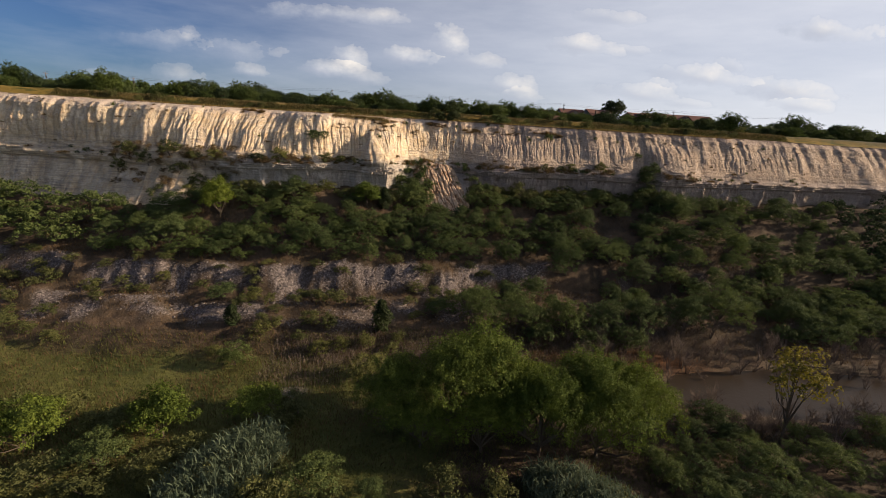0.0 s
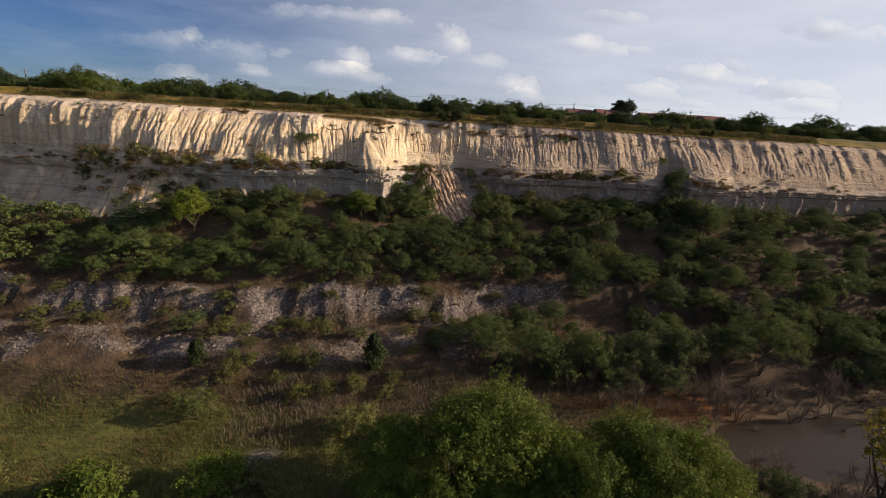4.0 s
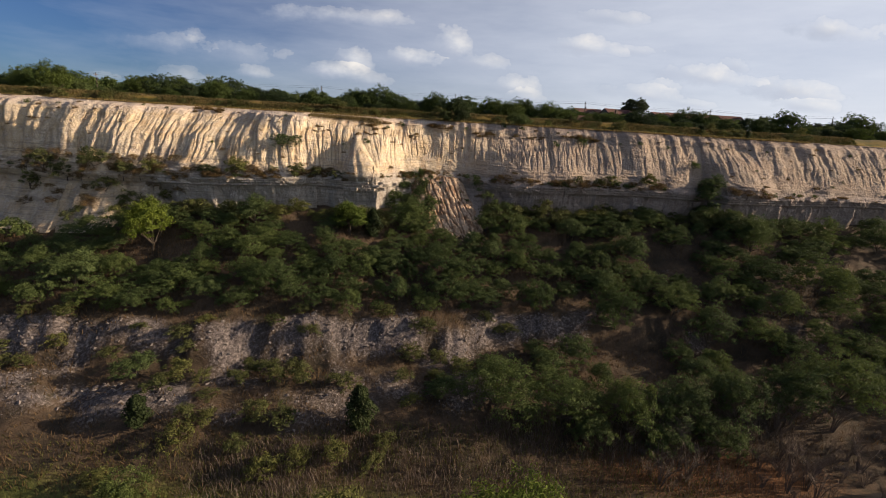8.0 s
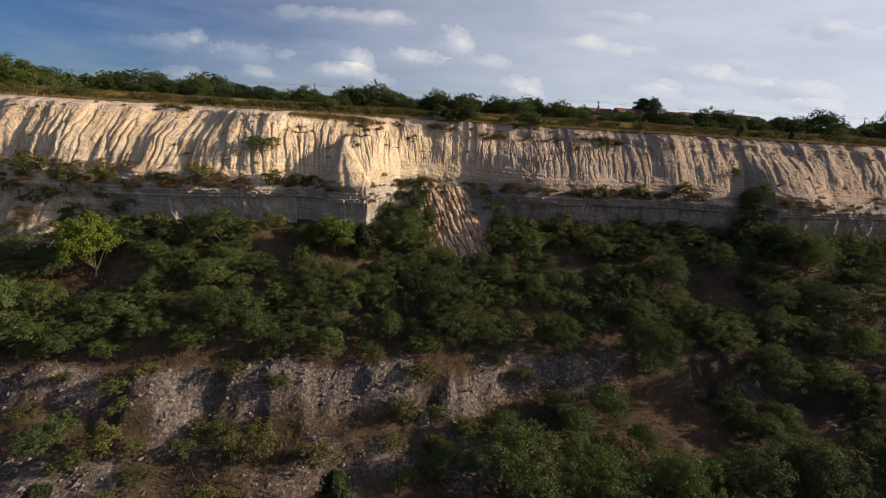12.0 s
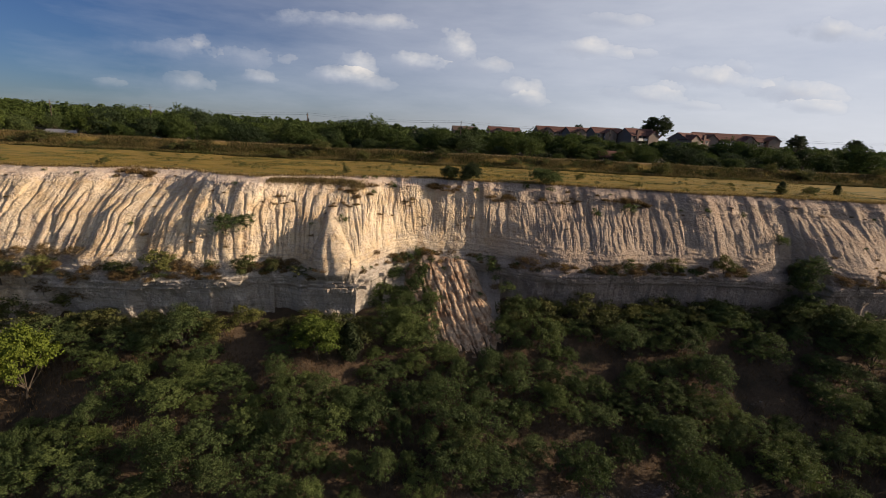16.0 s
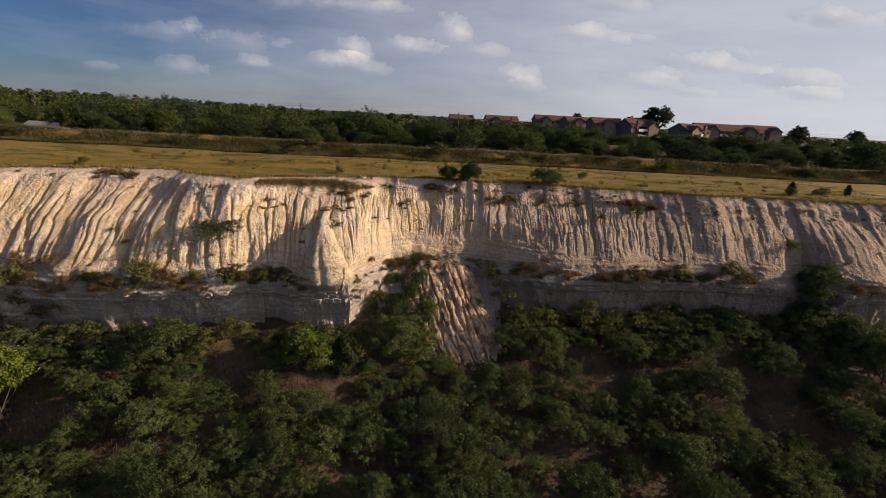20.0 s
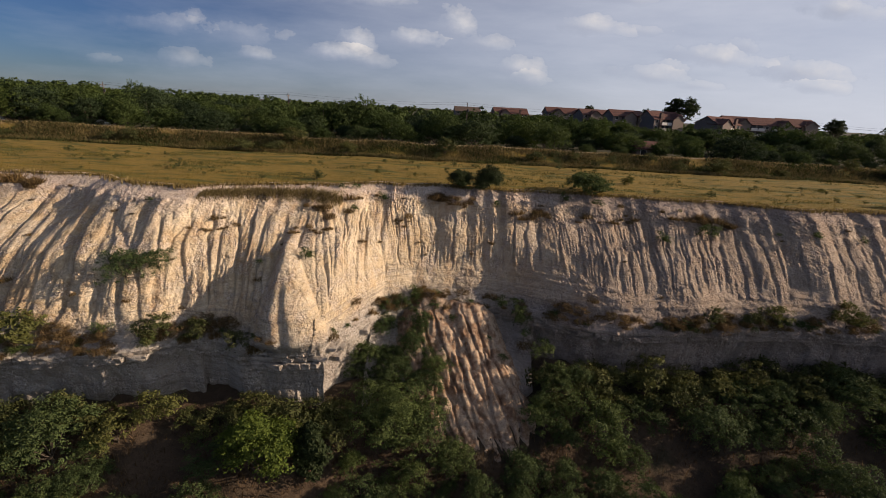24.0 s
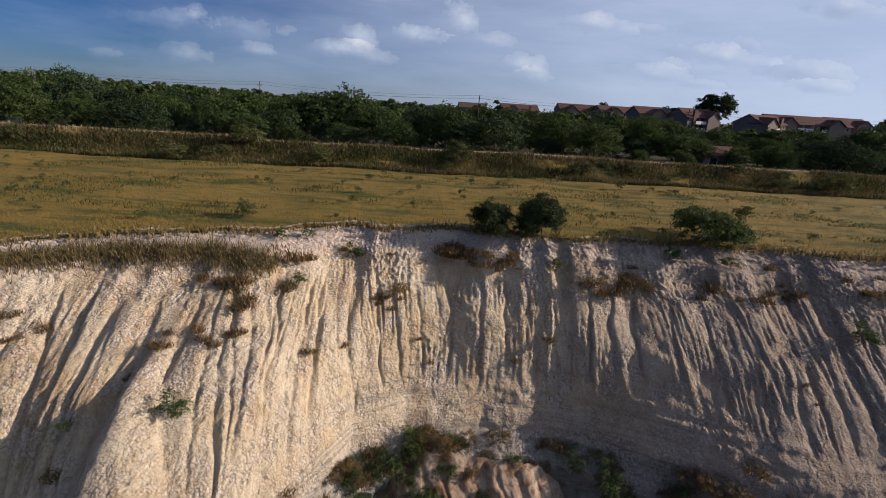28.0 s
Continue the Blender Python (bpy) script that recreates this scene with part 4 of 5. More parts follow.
x, y, o = valley_spots(rng, 110000, -85, 85, -72, -1)
keep = (vnoise(x / 5, y / 5, 95) + 0.5 > rng.uniform(0, 1, len(x)) * 0.9) & (chalk_share(x, y) < rng.uniform(0.25, 1.1, len(x))) & ~((x > 40) & (y < 57) & (y > 38))
x, y = x[keep], y[keep]
roots = np.stack([x, y, valley_z(x, y)], 1)
weeds = new("dry_weeds", blade_mesh("dry_weeds", roots, rng.uniform(0.3, 0.95, len(x)), rng.uniform(0.035, 0.10, len(x)), 1.0, rng))
weeds.data.materials.append(WEED_BROWN)
tagged(weeds, "brown dry weeds and grass over the quarry slopes", "weeds", kind="stuff")
x, y, o = valley_spots(rng, 130000, -80, 45, -105, -40)
keep = (vnoise(x / 7, y / 7, 97) + 0.62 > rng.uniform(0, 1, len(x))) & ~((x > 36) & (y > 35)) & (chalk_share(x, y) < 0.45)
x, y = x[keep], y[keep]
roots = np.stack([x, y, valley_z(x, y)], 1)
grass = new("floor_grass", blade_mesh("floor_grass", roots, rng.uniform(0.25, 0.8, len(x)), rng.uniform(0.03, 0.085, len(x)), 1.0, rng))
grass.data.materials.append(WEED_GREEN)
tagged(grass, "rough olive grass on the quarry floor", "grass", kind="stuff")
x, y, o = valley_spots(rng, 20000, -25, 48, -54, -41)
keep = vnoise(x / 6, y / 4, 98) + 0.5 > rng.uniform(0, 1, len(x))
x, y = x[keep], y[keep]
roots = np.stack([x, y, valley_z(x, y)], 1)
stalks = new("dead_stalks", blade_mesh("dead_stalks", roots, rng.uniform(0.5, 1.8, len(x)), rng.uniform(0.02, 0.05, len(x)), 0.6, rng))
stalks.data.materials.append(DEADWOOD)
tagged(stalks, "grey-brown dead weed stalks on the quarry floor", "weeds", kind="stuff")


# -- rubble
def rubble(name, rng, places, sizes, mat, label):
    """Many broken stones in one mesh: irregular eight-sided lumps."""
    n = len(places)
    dirs = np.array([(1, 0, 0), (0, 1, 0), (-1, 0, 0), (0, -1, 0), (0, 0, 1), (0, 0, -1)], float)
    v = dirs[None] * rng.uniform(0.5, 1.3, (n, 6, 1)) + rng.normal(0, 0.18, (n, 6, 3))
    a = rng.uniform(0, 2 * math.pi, n)
    rot = np.stack([np.stack([np.cos(a), -np.sin(a), 0 * a], 1), np.stack([np.sin(a), np.cos(a), 0 * a], 1), np.stack([0 * a, 0 * a, 1 + 0 * a], 1)], 1)
    v = np.einsum("nij,nkj->nki", rot, v) * sizes[:, None, None] * np.array([1, 1, 0.7]) + places[:, None, :]
    f = np.array([(0, 1, 4), (1, 2, 4), (2, 3, 4), (3, 0, 4), (1, 0, 5), (2, 1, 5), (3, 2, 5), (0, 3, 5)])
    faces = (np.arange(n)[:, None, None] * 6 + f[None]).reshape(-1, 3)
    me = bpy.data.meshes.new(name)
    me.from_pydata(v.reshape(-1, 3).tolist(), [], faces.tolist())
    me.materials.append(mat)
    return tagged(new(name, me), label, "rubble", kind="stuff")


x, y, o = valley_spots(rng, 30000, -80, 70, -50, -12)
keep = chalk_share(x, y) > rng.uniform(0.25, 1.0, len(x))
x, y = x[keep], y[keep]
rubble("rubble", rng, np.stack([x, y, valley_z(x, y) + 0.02], 1), 0.08 + 0.3 * rng.uniform(0, 1, len(x)) ** 3, STONE, "pale grey chalk rubble on the broken bank")

# ---- plants of the cliff ----
def dry_tuft(seed):
    """A springing clump of dead grass and twigs."""
    g = np.random.default_rng(seed)
    root = tagged(new("tuft"), "rust-brown dry grass clump clinging to the chalk", "grass clump")
    n = 200
    r, a = 0.75 * np.sqrt(g.uniform(0, 1, n)), g.uniform(0, 2 * math.pi, n)
    base = np.stack([np.cos(a) * r, np.sin(a) * r * 0.8, np.zeros(n)], 1)
    part("blade", blade_mesh("blade", base, g.uniform(0.2, 0.85, n) * (1.2 - r), g.uniform(0.025, 0.06, n), 1.2, g), LEAF_RUST, root)
    return root


tufts = [dry_tuft(400 + i) for i in range(4)]
sprigs = [plant("sprig", 410 + i, 0.7, 1.0, "small green shrub rooted in the chalk", "shrub", LEAF, -0.2, 6, 34, 26, 0.2, 0.032, 0.02, 0, 4, 3.2) for i in range(3)]
spots_t, spots_s = [], []
for k in range(210):
    x = rng.uniform(-110, 105)
    v = rng.choice([rng.uniform(0.70, 0.79), rng.uniform(0.70, 0.79), rng.uniform(0.10, 0.24), rng.uniform(0.25, 0.65)])
    (spots_t if rng.uniform() < 0.72 else spots_s).append((*on_cliff(x, v), rng.uniform(0.5, 1.3) * (1.2 if v > 0.6 else 0.8)))
# a denser fringe on the ledge, on the recess platform and below the lip
for k in range(70):
    x = rng.choice([rng.uniform(-9, 9), rng.uniform(22, 45), rng.uniform(-45, -19), rng.uniform(-12, 6)])
    (spots_t if rng.uniform() < 0.5 else spots_s).append((*on_cliff(x, rng.uniform(0.71, 0.79)), rng.uniform(0.6, 1.5)))
for x, v, s in ((-15.5, 0.2, 1.6), (-3, 0.14, 1.7), (1.5, 0.13, 1.6), (9.8, 0.2, 1.5), (-16, 0.3, 1.2), (-6.2, 0.28, 1.0), (30, 0.17, 1.6), (35, 0.2, 1.4), (22, 0.2, 1.0), (-25, 0.3, 1.0), (-50, 0.12, 1.8)):
    for k in range(6):
        spots_t.append((*on_cliff(x + rng.normal(0, 0.9 * s), v + rng.normal(0, 0.012)), s * rng.uniform(0.5, 0.95)))
spots_t += [(*on_cliff(x, v), s) for x, v, s in ((-13, 0.16, 1.9), (-14.5, 0.25, 1.5), (-12.8, 0.23, 1.6), (-3, 0.14, 2.0), (0, 0.16, 1.6), (10.1, 0.2, 2.0), (9.2, 0.22, 1.8), (11.0, 0.19, 1.6), (19.5, 0.22, 1.3), (16.4, 0.2, 1.5), (29, 0.17, 2.2), (31, 0.18, 2.2), (33, 0.18, 2.0), (-6, 0.25, 1.2), (-6.4, 0.32, 1.0), (-52, 0.1, 2.2), (-50, 0.1, 2.2), (-47.5, 0.11, 2.0))]
spots_s += [(*on_cliff(x, v), s) for x, v, s in ((-14.2, 0.08, 1.2), (-12.7, 0.09, 1.2), (-9.5, 0.17, 1.2), (-12.3, 0.22, 1.1), (5.0, 0.16, 1.2), (13.5, 0.10, 1.2), (17.8, 0.12, 1.3), (30.9, 0.3, 2.6), (-15.4, 0.44, 1.2), (43.5, 0.22, 1.6), (55, 0.5, 2.5), (24.5, 0.32, 1.4))]
recess = [(-10.2, 99.0, 0.62), (-7.6, 98.2, 0.75), (-5.2, 99.2, 0.7), (-9.2, 102.2, 0.45), (-6.6, 102.4, 0.5), (-4.2, 103.6, 0.42), (-8.0, 105.0, 0.33), (-6.2, 101.0, 0.8), (-8.8, 100.6, 0.62), (-3.0, 100.4, 0.5), (11.2, 101.0, 0.6), (13.2, 101.6, 0.6), (-2.0, 97.6, 0.8), (-5.0, 96.4, 0.9), (9.6, 98.6, 0.6), (11.5, 97.2, 0.7), (0.5, 95.6, 0.55), (-1.6, 102.0, 0.4), (-3.6, 105.6, 0.34), (7.6, 106.2, 0.34), (9.8, 104.0, 0.42)]
put_copies(mesquite[:3] + leafy[:1], [(x, y, 19.0 - 0.98 * (107.8 - y) + 0.1, s * 1.3) for x, y, s in recess], None, "shrubs of the recess", rng, 5)
for k in range(56):
    x = rng.choice([rng.uniform(-10, 9), rng.uniform(-10, -2)])
    y = rng.uniform(102.5, 108.4)
    (spots_t if rng.uniform() < 0.2 else spots_s).append((x, y, 18.9 - 0.98 * (108 - y), rng.uniform(0.7, 1.6)))
put_copies(tufts, spots_t, None, "dry bushes of the cliff", rng, 8)
put_copies(sprigs, spots_s, None, "green shrubs of the cliff", rng, 8)
wide_bush = plant("bush", 450, 3.0, 3.4, "wide open green bush hanging on the chalk face", "bush", LEAF, -0.1, 14, 190, 22, 0.42, 0.08, 0.06, 0, 18, 2.4)
put_copies([wide_bush], [(*on_cliff(-30.6, 0.50), 1.0), (*on_cliff(-28.2, 0.47), 0.7)], None, "bushes of the cliff", rng, 10)
dry_bush = [plant("dry_bush", 460 + i, 1.4, 1.5, "rust-brown half-dead bush on the ledge", "bush", LEAF_RUST, -0.2, 8, 60, 24, 0.3, 0.05, 0.03, 0, 6, 3.0) for i in range(3)]
dry_spots = []
for xa, xb, va, vb, count in ((23, 47, 0.68, 0.78, 30), (-9, 8, 0.70, 0.78, 12), (-46, -21, 0.69, 0.78, 24), (-80, -46, 0.62, 0.95, 78), (48, 70, 0.66, 0.78, 12), (10, 22, 0.70, 0.80, 8)):
    dry_spots += [(*on_cliff(rng.uniform(xa, xb), rng.uniform(va, vb)), rng.uniform(0.55, 1.25)) for k in range(count)]
put_copies(dry_bush, dry_spots, None, "dry bushes of the ledge", rng, 8)
face_bush = [(*on_cliff(x, v), k) for x, v, k in ((-63, 0.93, 1.5), (-56, 0.9, 1.5), (-72, 0.93, 1.6), (-67, 0.88, 1.3), (-78, 0.9, 1.5), (-52, 0.93, 1.3), (-64, 0.72, 1.3), (-58, 0.8, 1.2), (-70, 0.84, 1.4), (-53, 0.76, 1.1), (-75, 0.75, 1.3), (-61, 0.9, 1.4), (-27, 0.74, 1.1), (-24, 0.76, 0.8), (-38, 0.75, 1.2), (-43, 0.74, 1.0), (29, 0.72, 0.8), (36, 0.73, 1.0), (44, 0.73, 1.0), (33, 0.75, 0.7), (25, 0.76, 0.6), (-20, 0.77, 0.7))]
put_copies(small, face_bush, None, "bushes of the cliff", rng, 6)
gully_tree = [(57, 104.2, 12.5, 1.1), (56.5, 105.5, 16.5, 0.9), (57.5, 106, 19.5, 0.75), (60, 101.5, 11, 1.0), (64, 100, 10, 1.1)]
put_copies(mesquite, gully_tree, None, "shrubs of the gully", rng, 5)
# the turf-covered step below the lip
count = 7000
x = rng.uniform(-28, -13.8, count)
v = rng.normal(0.112, 0.02, count) + along(x, (-28, -0.01), (-18, 0.012), (-13.8, 0.05)) + 0.03 * vnoise(x / 4, 0, 106)
roots = np.array([on_cliff(a, min(max(b, 0.03), 0.2)) for a, b in zip(x, v)]) + rng.normal(0, 0.06, (count, 3)) * (1, 1, 0)
turf = new("turf_step", blade_mesh("turf_step", roots, rng.uniform(0.25, 0.55, count), rng.uniform(0.025, 0.06, count), 0.7, rng))
turf.data.materials.append(GRASS_RUST)
tagged(turf, "brown and olive turf on the step below the cliff edge", "grass", kind="stuff")

# ---- the field ----
x = rng.uniform(-75, 80, 105000)
b = rng.uniform(0, 1, 105000) ** 1.9 * 32
y = lip_y(x) - 0.1 + b
keep = y < 150 + 0.05 * x
x, y, b = x[keep], y[keep], b[keep]
roots = np.stack([x, y, plateau_z(x, y)], 1)
tall = 0.08 + 0.13 * rng.uniform(0, 1, len(x)) + 0.25 * np.clip(vnoise(x / 3, y / 3, 99), 0, 1)
meadow = new("field_grass", blade_mesh("field_grass", roots, tall, rng.uniform(0.015, 0.04, len(x)), 1.0, rng))
meadow.data.materials.append(GRASS_DRY)
tagged(meadow, "knee-high dry golden grass of the field", "grass", kind="stuff")
x = rng.uniform(-80, 85, 4200)
y = lip_y(x) + rng.normal(0, 0.5, 4200) - 0.2
roots = np.stack([x, y, lip_z(x) - 0.1], 1)
fringe = new("edge_grass", blade_mesh("edge_grass", roots, rng.uniform(0.3, 0.75, 4200), rng.uniform(0.05, 0.14, 4200), 0.9, rng))
fringe.data.materials.append(GRASS_RUST)
tagged(fringe, "brown grass fringe along the cliff edge", "grass", kind="stuff")
for label, tall, wide, mat, seed, count in (("green weeds covering the low bank behind the field", 0.6, 0.10, WEED_GREEN, 101, 75000), ("brown dry grass on the low bank behind the field", 0.8, 0.08, GRASS_RUST, 111, 60000)):
    x = rng.uniform(-130, 130, count)
    f = rng.uniform(0, 1, count)
    y = 147 + 0.05 * x + f * 6.6
    sel = vnoise(x / 5, y / 2, seed) + 0.5 > 0.2 + 0.35 * rng.uniform(0, 1, count)
    x, y = x[sel], y[sel]
    bank = new("bank_weeds", blade_mesh("bank_weeds", np.stack([x, y, plateau_z(x, y)], 1), tall * rng.uniform(0.4, 1.3, len(x)), wide * rng.uniform(0.5, 1.4, len(x)), 0.9, rng))
    bank.data.materials.append(mat)
    tagged(bank, label, "weeds", kind="stuff")
x = rng.uniform(-130, 130, 22000)
y = 153.4 + 0.05 * x + rng.normal(0, 0.9, 22000)
sel = vnoise(x / 6, 0, 102) + 0.62 > rng.uniform(0, 1, 22000)
x, y = x[sel], y[sel]
roots = np.stack([x, y, plateau_z(x, y)], 1)
crest = new("bank_grass", blade_mesh("bank_grass", roots, rng.uniform(0.2, 0.6, len(x)), rng.uniform(0.04, 0.1, len(x)), 0.8, rng))
crest.data.materials.append(GRASS_PALE)
tagged(crest, "pale dry grass along the top of the bank", "grass", kind="stuff")
# the worn track on top of the bank
tx = np.linspace(-135, 135, 200)[None, :]
ty = 155.0 + 0.05 * tx + 0.4 * vnoise(tx / 9, 0, 105) + np.linspace(-0.9, 0.9, 5)[:, None]
track = grid_mesh("bank_track", np.broadcast_to(tx, ty.shape), ty, plateau_z(np.broadcast_to(tx, ty.shape), ty) + 0.06, TRACK)
tagged(track, "pale worn earth track along the top of the bank", "track", kind="structure")
# green weeds in drifts over the field
x = rng.uniform(-80, 85, 60000)
y = 119 + rng.uniform(0, 1, 60000) * 31
sel = (vnoise(x / 5, y / 2.6, 103) + 0.4 * vnoise(x / 1.2, y / 0.8, 104) > 0.2) & (y > lip_y(x) + 1)
x, y = x[sel], y[sel]
drift_me = blade_mesh("field_weeds", np.stack([x, y, plateau_z(x, y)], 1), rng.uniform(0.12, 0.42, len(x)), rng.uniform(0.03, 0.08, len(x)), 1.0, rng)
drift_me.materials.append(WEED_GREEN)
tagged(new("field_weeds", drift_me), "low green weeds drifting through the dry field", "weeds", kind="stuff")
herbs = [plant("herb", 440 + i, 0.55, 0.75, "green weedy herb standing in the dry field", "herb", LEAF_OLIVE, -0.1, 5, 24, 16, 0.16, 0.035, 0.012, 0, 4, 3.0) for i in range(3)]
hspots = [(x, float(lip_y(x)) + 1.5 + 26 * rng.uniform(0, 1), rng.uniform(0.6, 1.5)) for x in rng.uniform(-60, 70, 90)]
put_copies(herbs, hspots, plateau_z, "herbs of the field", rng, 6)
bushes = [plant("bush", 420 + i, 2.0, 4.3, "dark green feathery cedar bush at the cliff edge", "bush", LEAF_DARK, -0.4, 11, 170, 50, 0.5, 0.065, 0.05, 0, 8, 5.0) for i in range(2)]
put_copies(bushes, [(0.2, 119.0, 0.95), (3.9, 119.3, 1.05)], plateau_z, "cedar bushes at the edge", rng, 2)
flat_bush = plant("bush", 433, 3.9, 2.5, "flat-topped feathery green bush at the cliff edge", "bush", LEAF, -0.1, 20, 210, 40, 0.42, 0.08, 0.06, 0, 14, 4.0)
put_copies([flat_bush], [(17.2, 120.2, 1.0)], plateau_z, "bushes at the edge", rng, 2)
put_copies(small, [(-43.2, 122.4, 1.0), (-38.2, 121.1, 0.65), (42.2, 128.1, 0.9), (35.4, 126.3, 1.0), (-18.4, 118.8, 0.7), (36, 124, 0.7), (66, 121, 1.2), (70, 125, 1.0), (60.5, 121, 0.9), (-70, 108, 1.3), (-78, 107, 1.0), (-56, 112, 1.0), (26.5, 130, 0.8), (-60, 131, 0.8), (85, 124, 1.5), (90, 126, 1.6)], plateau_z, "small bushes of the field", rng, 4)
put_copies(junipers, [(61, 121.5, 0.36), (75, 126, 0.36)], plateau_z, "young junipers of the field", rng, 2)
bspots = [(x, 149.5 + 0.05 * x + rng.uniform(-1.5, 3), rng.uniform(0.7, 1.5)) for x in rng.uniform(-120, 130, 34)]
put_copies(small, bspots, plateau_z, "bushes of the bank", rng, 4)

# ---- the wood ----
wood = [plant("tree", 200 + i, 5.8, 9.0, "broad dense " + tone + " tree at the edge of the wood", "tree", leafmat, -0.2, 12, 640, 13, 0.55, 0.20, 0.2, 0, 8, 1.6)
        for i, (tone, leafmat) in enumerate((("green", LEAF_WOOD), ("dark green", LEAF_DEEP), ("green", LEAF_WOOD), ("olive green", LEAF), ("green", LEAF_WOOD), ("dark green", LEAF_DEEP), ("green", LEAF_WOOD)))]
row = []
for k in range(150):
    x = -205 + 420 * (k + rng.uniform(-0.4, 0.4)) / 150
    row.append((x, 164 + 0.05 * x + (k % 3) * 7 + rng.uniform(-2, 3), (0.84 + 0.09 * (k % 3)) * rng.uniform(0.72, 1.26) * (1.0 if x < -60 else 0.93 if x < 30 else 0.82 if x < 105 else 1.02)))
row = [(x, y, s) for x, y, s in row if not (-116 < x < -98 and y < 176)] + [(-118, 166, 0.5), (-99, 167, 0.6), (-90, 164, 0.6), (-95, 165, 0.5)]
put_copies(wood, row, plateau_z, "trees of the wood", rng, 3)
far_pts, far_nor = [], []
behind = [(rng.uniform(-210, 120), rng.uniform(186, 222), rng.uniform(0.8, 1.25)) for k in range(90)]
put_copies(wood, [(x, y, s) for x, y, s in behind if not (60 < x and y > 210)], plateau_z, "trees of the wood", rng, 3)
for k in range(620):
    y = 205 + rng.uniform(0, 1) ** 1.3 * 330
    x = rng.uniform(-1.15, 1.15) * y
    if (60 < x < 200 and 215 < y < 312) or (-30 < x < 130 and 320 < y < 420):
        continue
    h = rng.uniform(6.5, 9.5) + max(0, -x - 60) * 0.02 + (y - 195) * 0.005
    c, p, q = lobed_crown(rng, rng.uniform(4, 6.5), h * rng.uniform(0.85, 1.12), 0.3, 8, 30, 13, 1.2)
    far_pts.append(p + np.array([x, y, ground_at(plateau_z, x, y)]))
    far_nor.append(q)
woods = new("far_woods", leaf_mesh("far_woods", np.concatenate(far_pts), np.concatenate(far_nor), 0.85, rng, 1.3))
woods.data.materials.append(LEAF_WOOD)
tagged(woods, "dark green woods behind the first trees", "woods", kind="stuff")
front = [(x, rng.uniform(200, 252), rng.uniform(0.72, 1.0) * (0.66 if 92 < x < 190 else 1.0)) for x in np.linspace(44, 225, 60)]
put_copies(wood, front, plateau_z, "trees before the apartments", rng, 3)
tall_trees = [plant("tree", 220 + i, 7.0, 19.0, "tall dark tree standing above the apartment roofs", "tree", LEAF_DARK, 0.3, 14, 220, 40, 1.2, 0.36, 0.4, 0, 14) for i in range(2)]
put_copies(tall_trees, [(114, 300, 1.2), (112, 448, 1.0), (193, 300, 0.8), (250, 330, 0.9), (150, 420, 0.95), (165, 330, 0.78)], plateau_z, "tall trees among the roofs", rng, 2)


# ---- buildings ----
def box(bm, x0, x1, y0, y1, z0, z1):
    m = Matrix.Translation(((x0 + x1) / 2, (y0 + y1) / 2, (z0 + z1) / 2)) @ Matrix.Diagonal((x1 - x0, y1 - y0, z1 - z0, 1))
    bmesh.ops.create_cube(bm, size=1, matrix=m)


def boxes_mesh(name, *spans):
    bm = bmesh.new()
    for span in spans:
        box(bm, *span)
    me = bpy.data.meshes.new(name)
    bm.to_mesh(me)
    bm.free()
    return me


def gable_mesh(name, x0, x1, y0, y1, z, rise, eave=0.5, thick=0.22):
    """A pitched roof with its ridge along x, with real thickness."""
    bm = bmesh.new()
    ym = (y0 + y1) / 2
    drop = rise * eave / ((y1 - y0) / 2)
    prof = [(y0 - eave, z - drop), (ym, z + rise), (y1 + eave, z - drop), (y1 + eave, z - drop - thick), (ym, z + rise - thick), (y0 - eave, z - drop - thick)]
    a = [bm.verts.new((x0 - eave, *p)) for p in prof]
    b = [bm.verts.new((x1 + eave, *p)) for p in prof]
    for i in range(6):
        j = (i + 1) % 6
        bm.faces.new((a[i], a[j], b[j], b[i]))
    for ends in (a, b):
        bm.faces.new((ends[0], ends[1], ends[4], ends[5]))
        bm.faces.new((ends[1], ends[2], ends[3], ends[4]))
    bmesh.ops.recalc_face_normals(bm, faces=bm.faces)
    me = bpy.data.meshes.new(name)
    bm.to_mesh(me)
    bm.free()
    return me


def gable_wall(name, x, y0, y1, z, rise, thick):
    bm = bmesh.new()
    ym = (y0 + y1) / 2
    a = [bm.verts.new((x, *p)) for p in ((y0, z), (ym, z + rise - 0.25), (y1, z))]
    b = [bm.verts.new((x + thick, *p)) for p in ((y0, z), (ym, z + rise - 0.25), (y1, z))]
    bm.faces.new(a)
    bm.faces.new(b[::-1])
    for i in range(3):
        j = (i + 1) % 3
        bm.faces.new((a[i], a[j], b[j], b[i]))
    me = bpy.data.meshes.new(name)
    bm.to_mesh(me)
    bm.free()
    return me


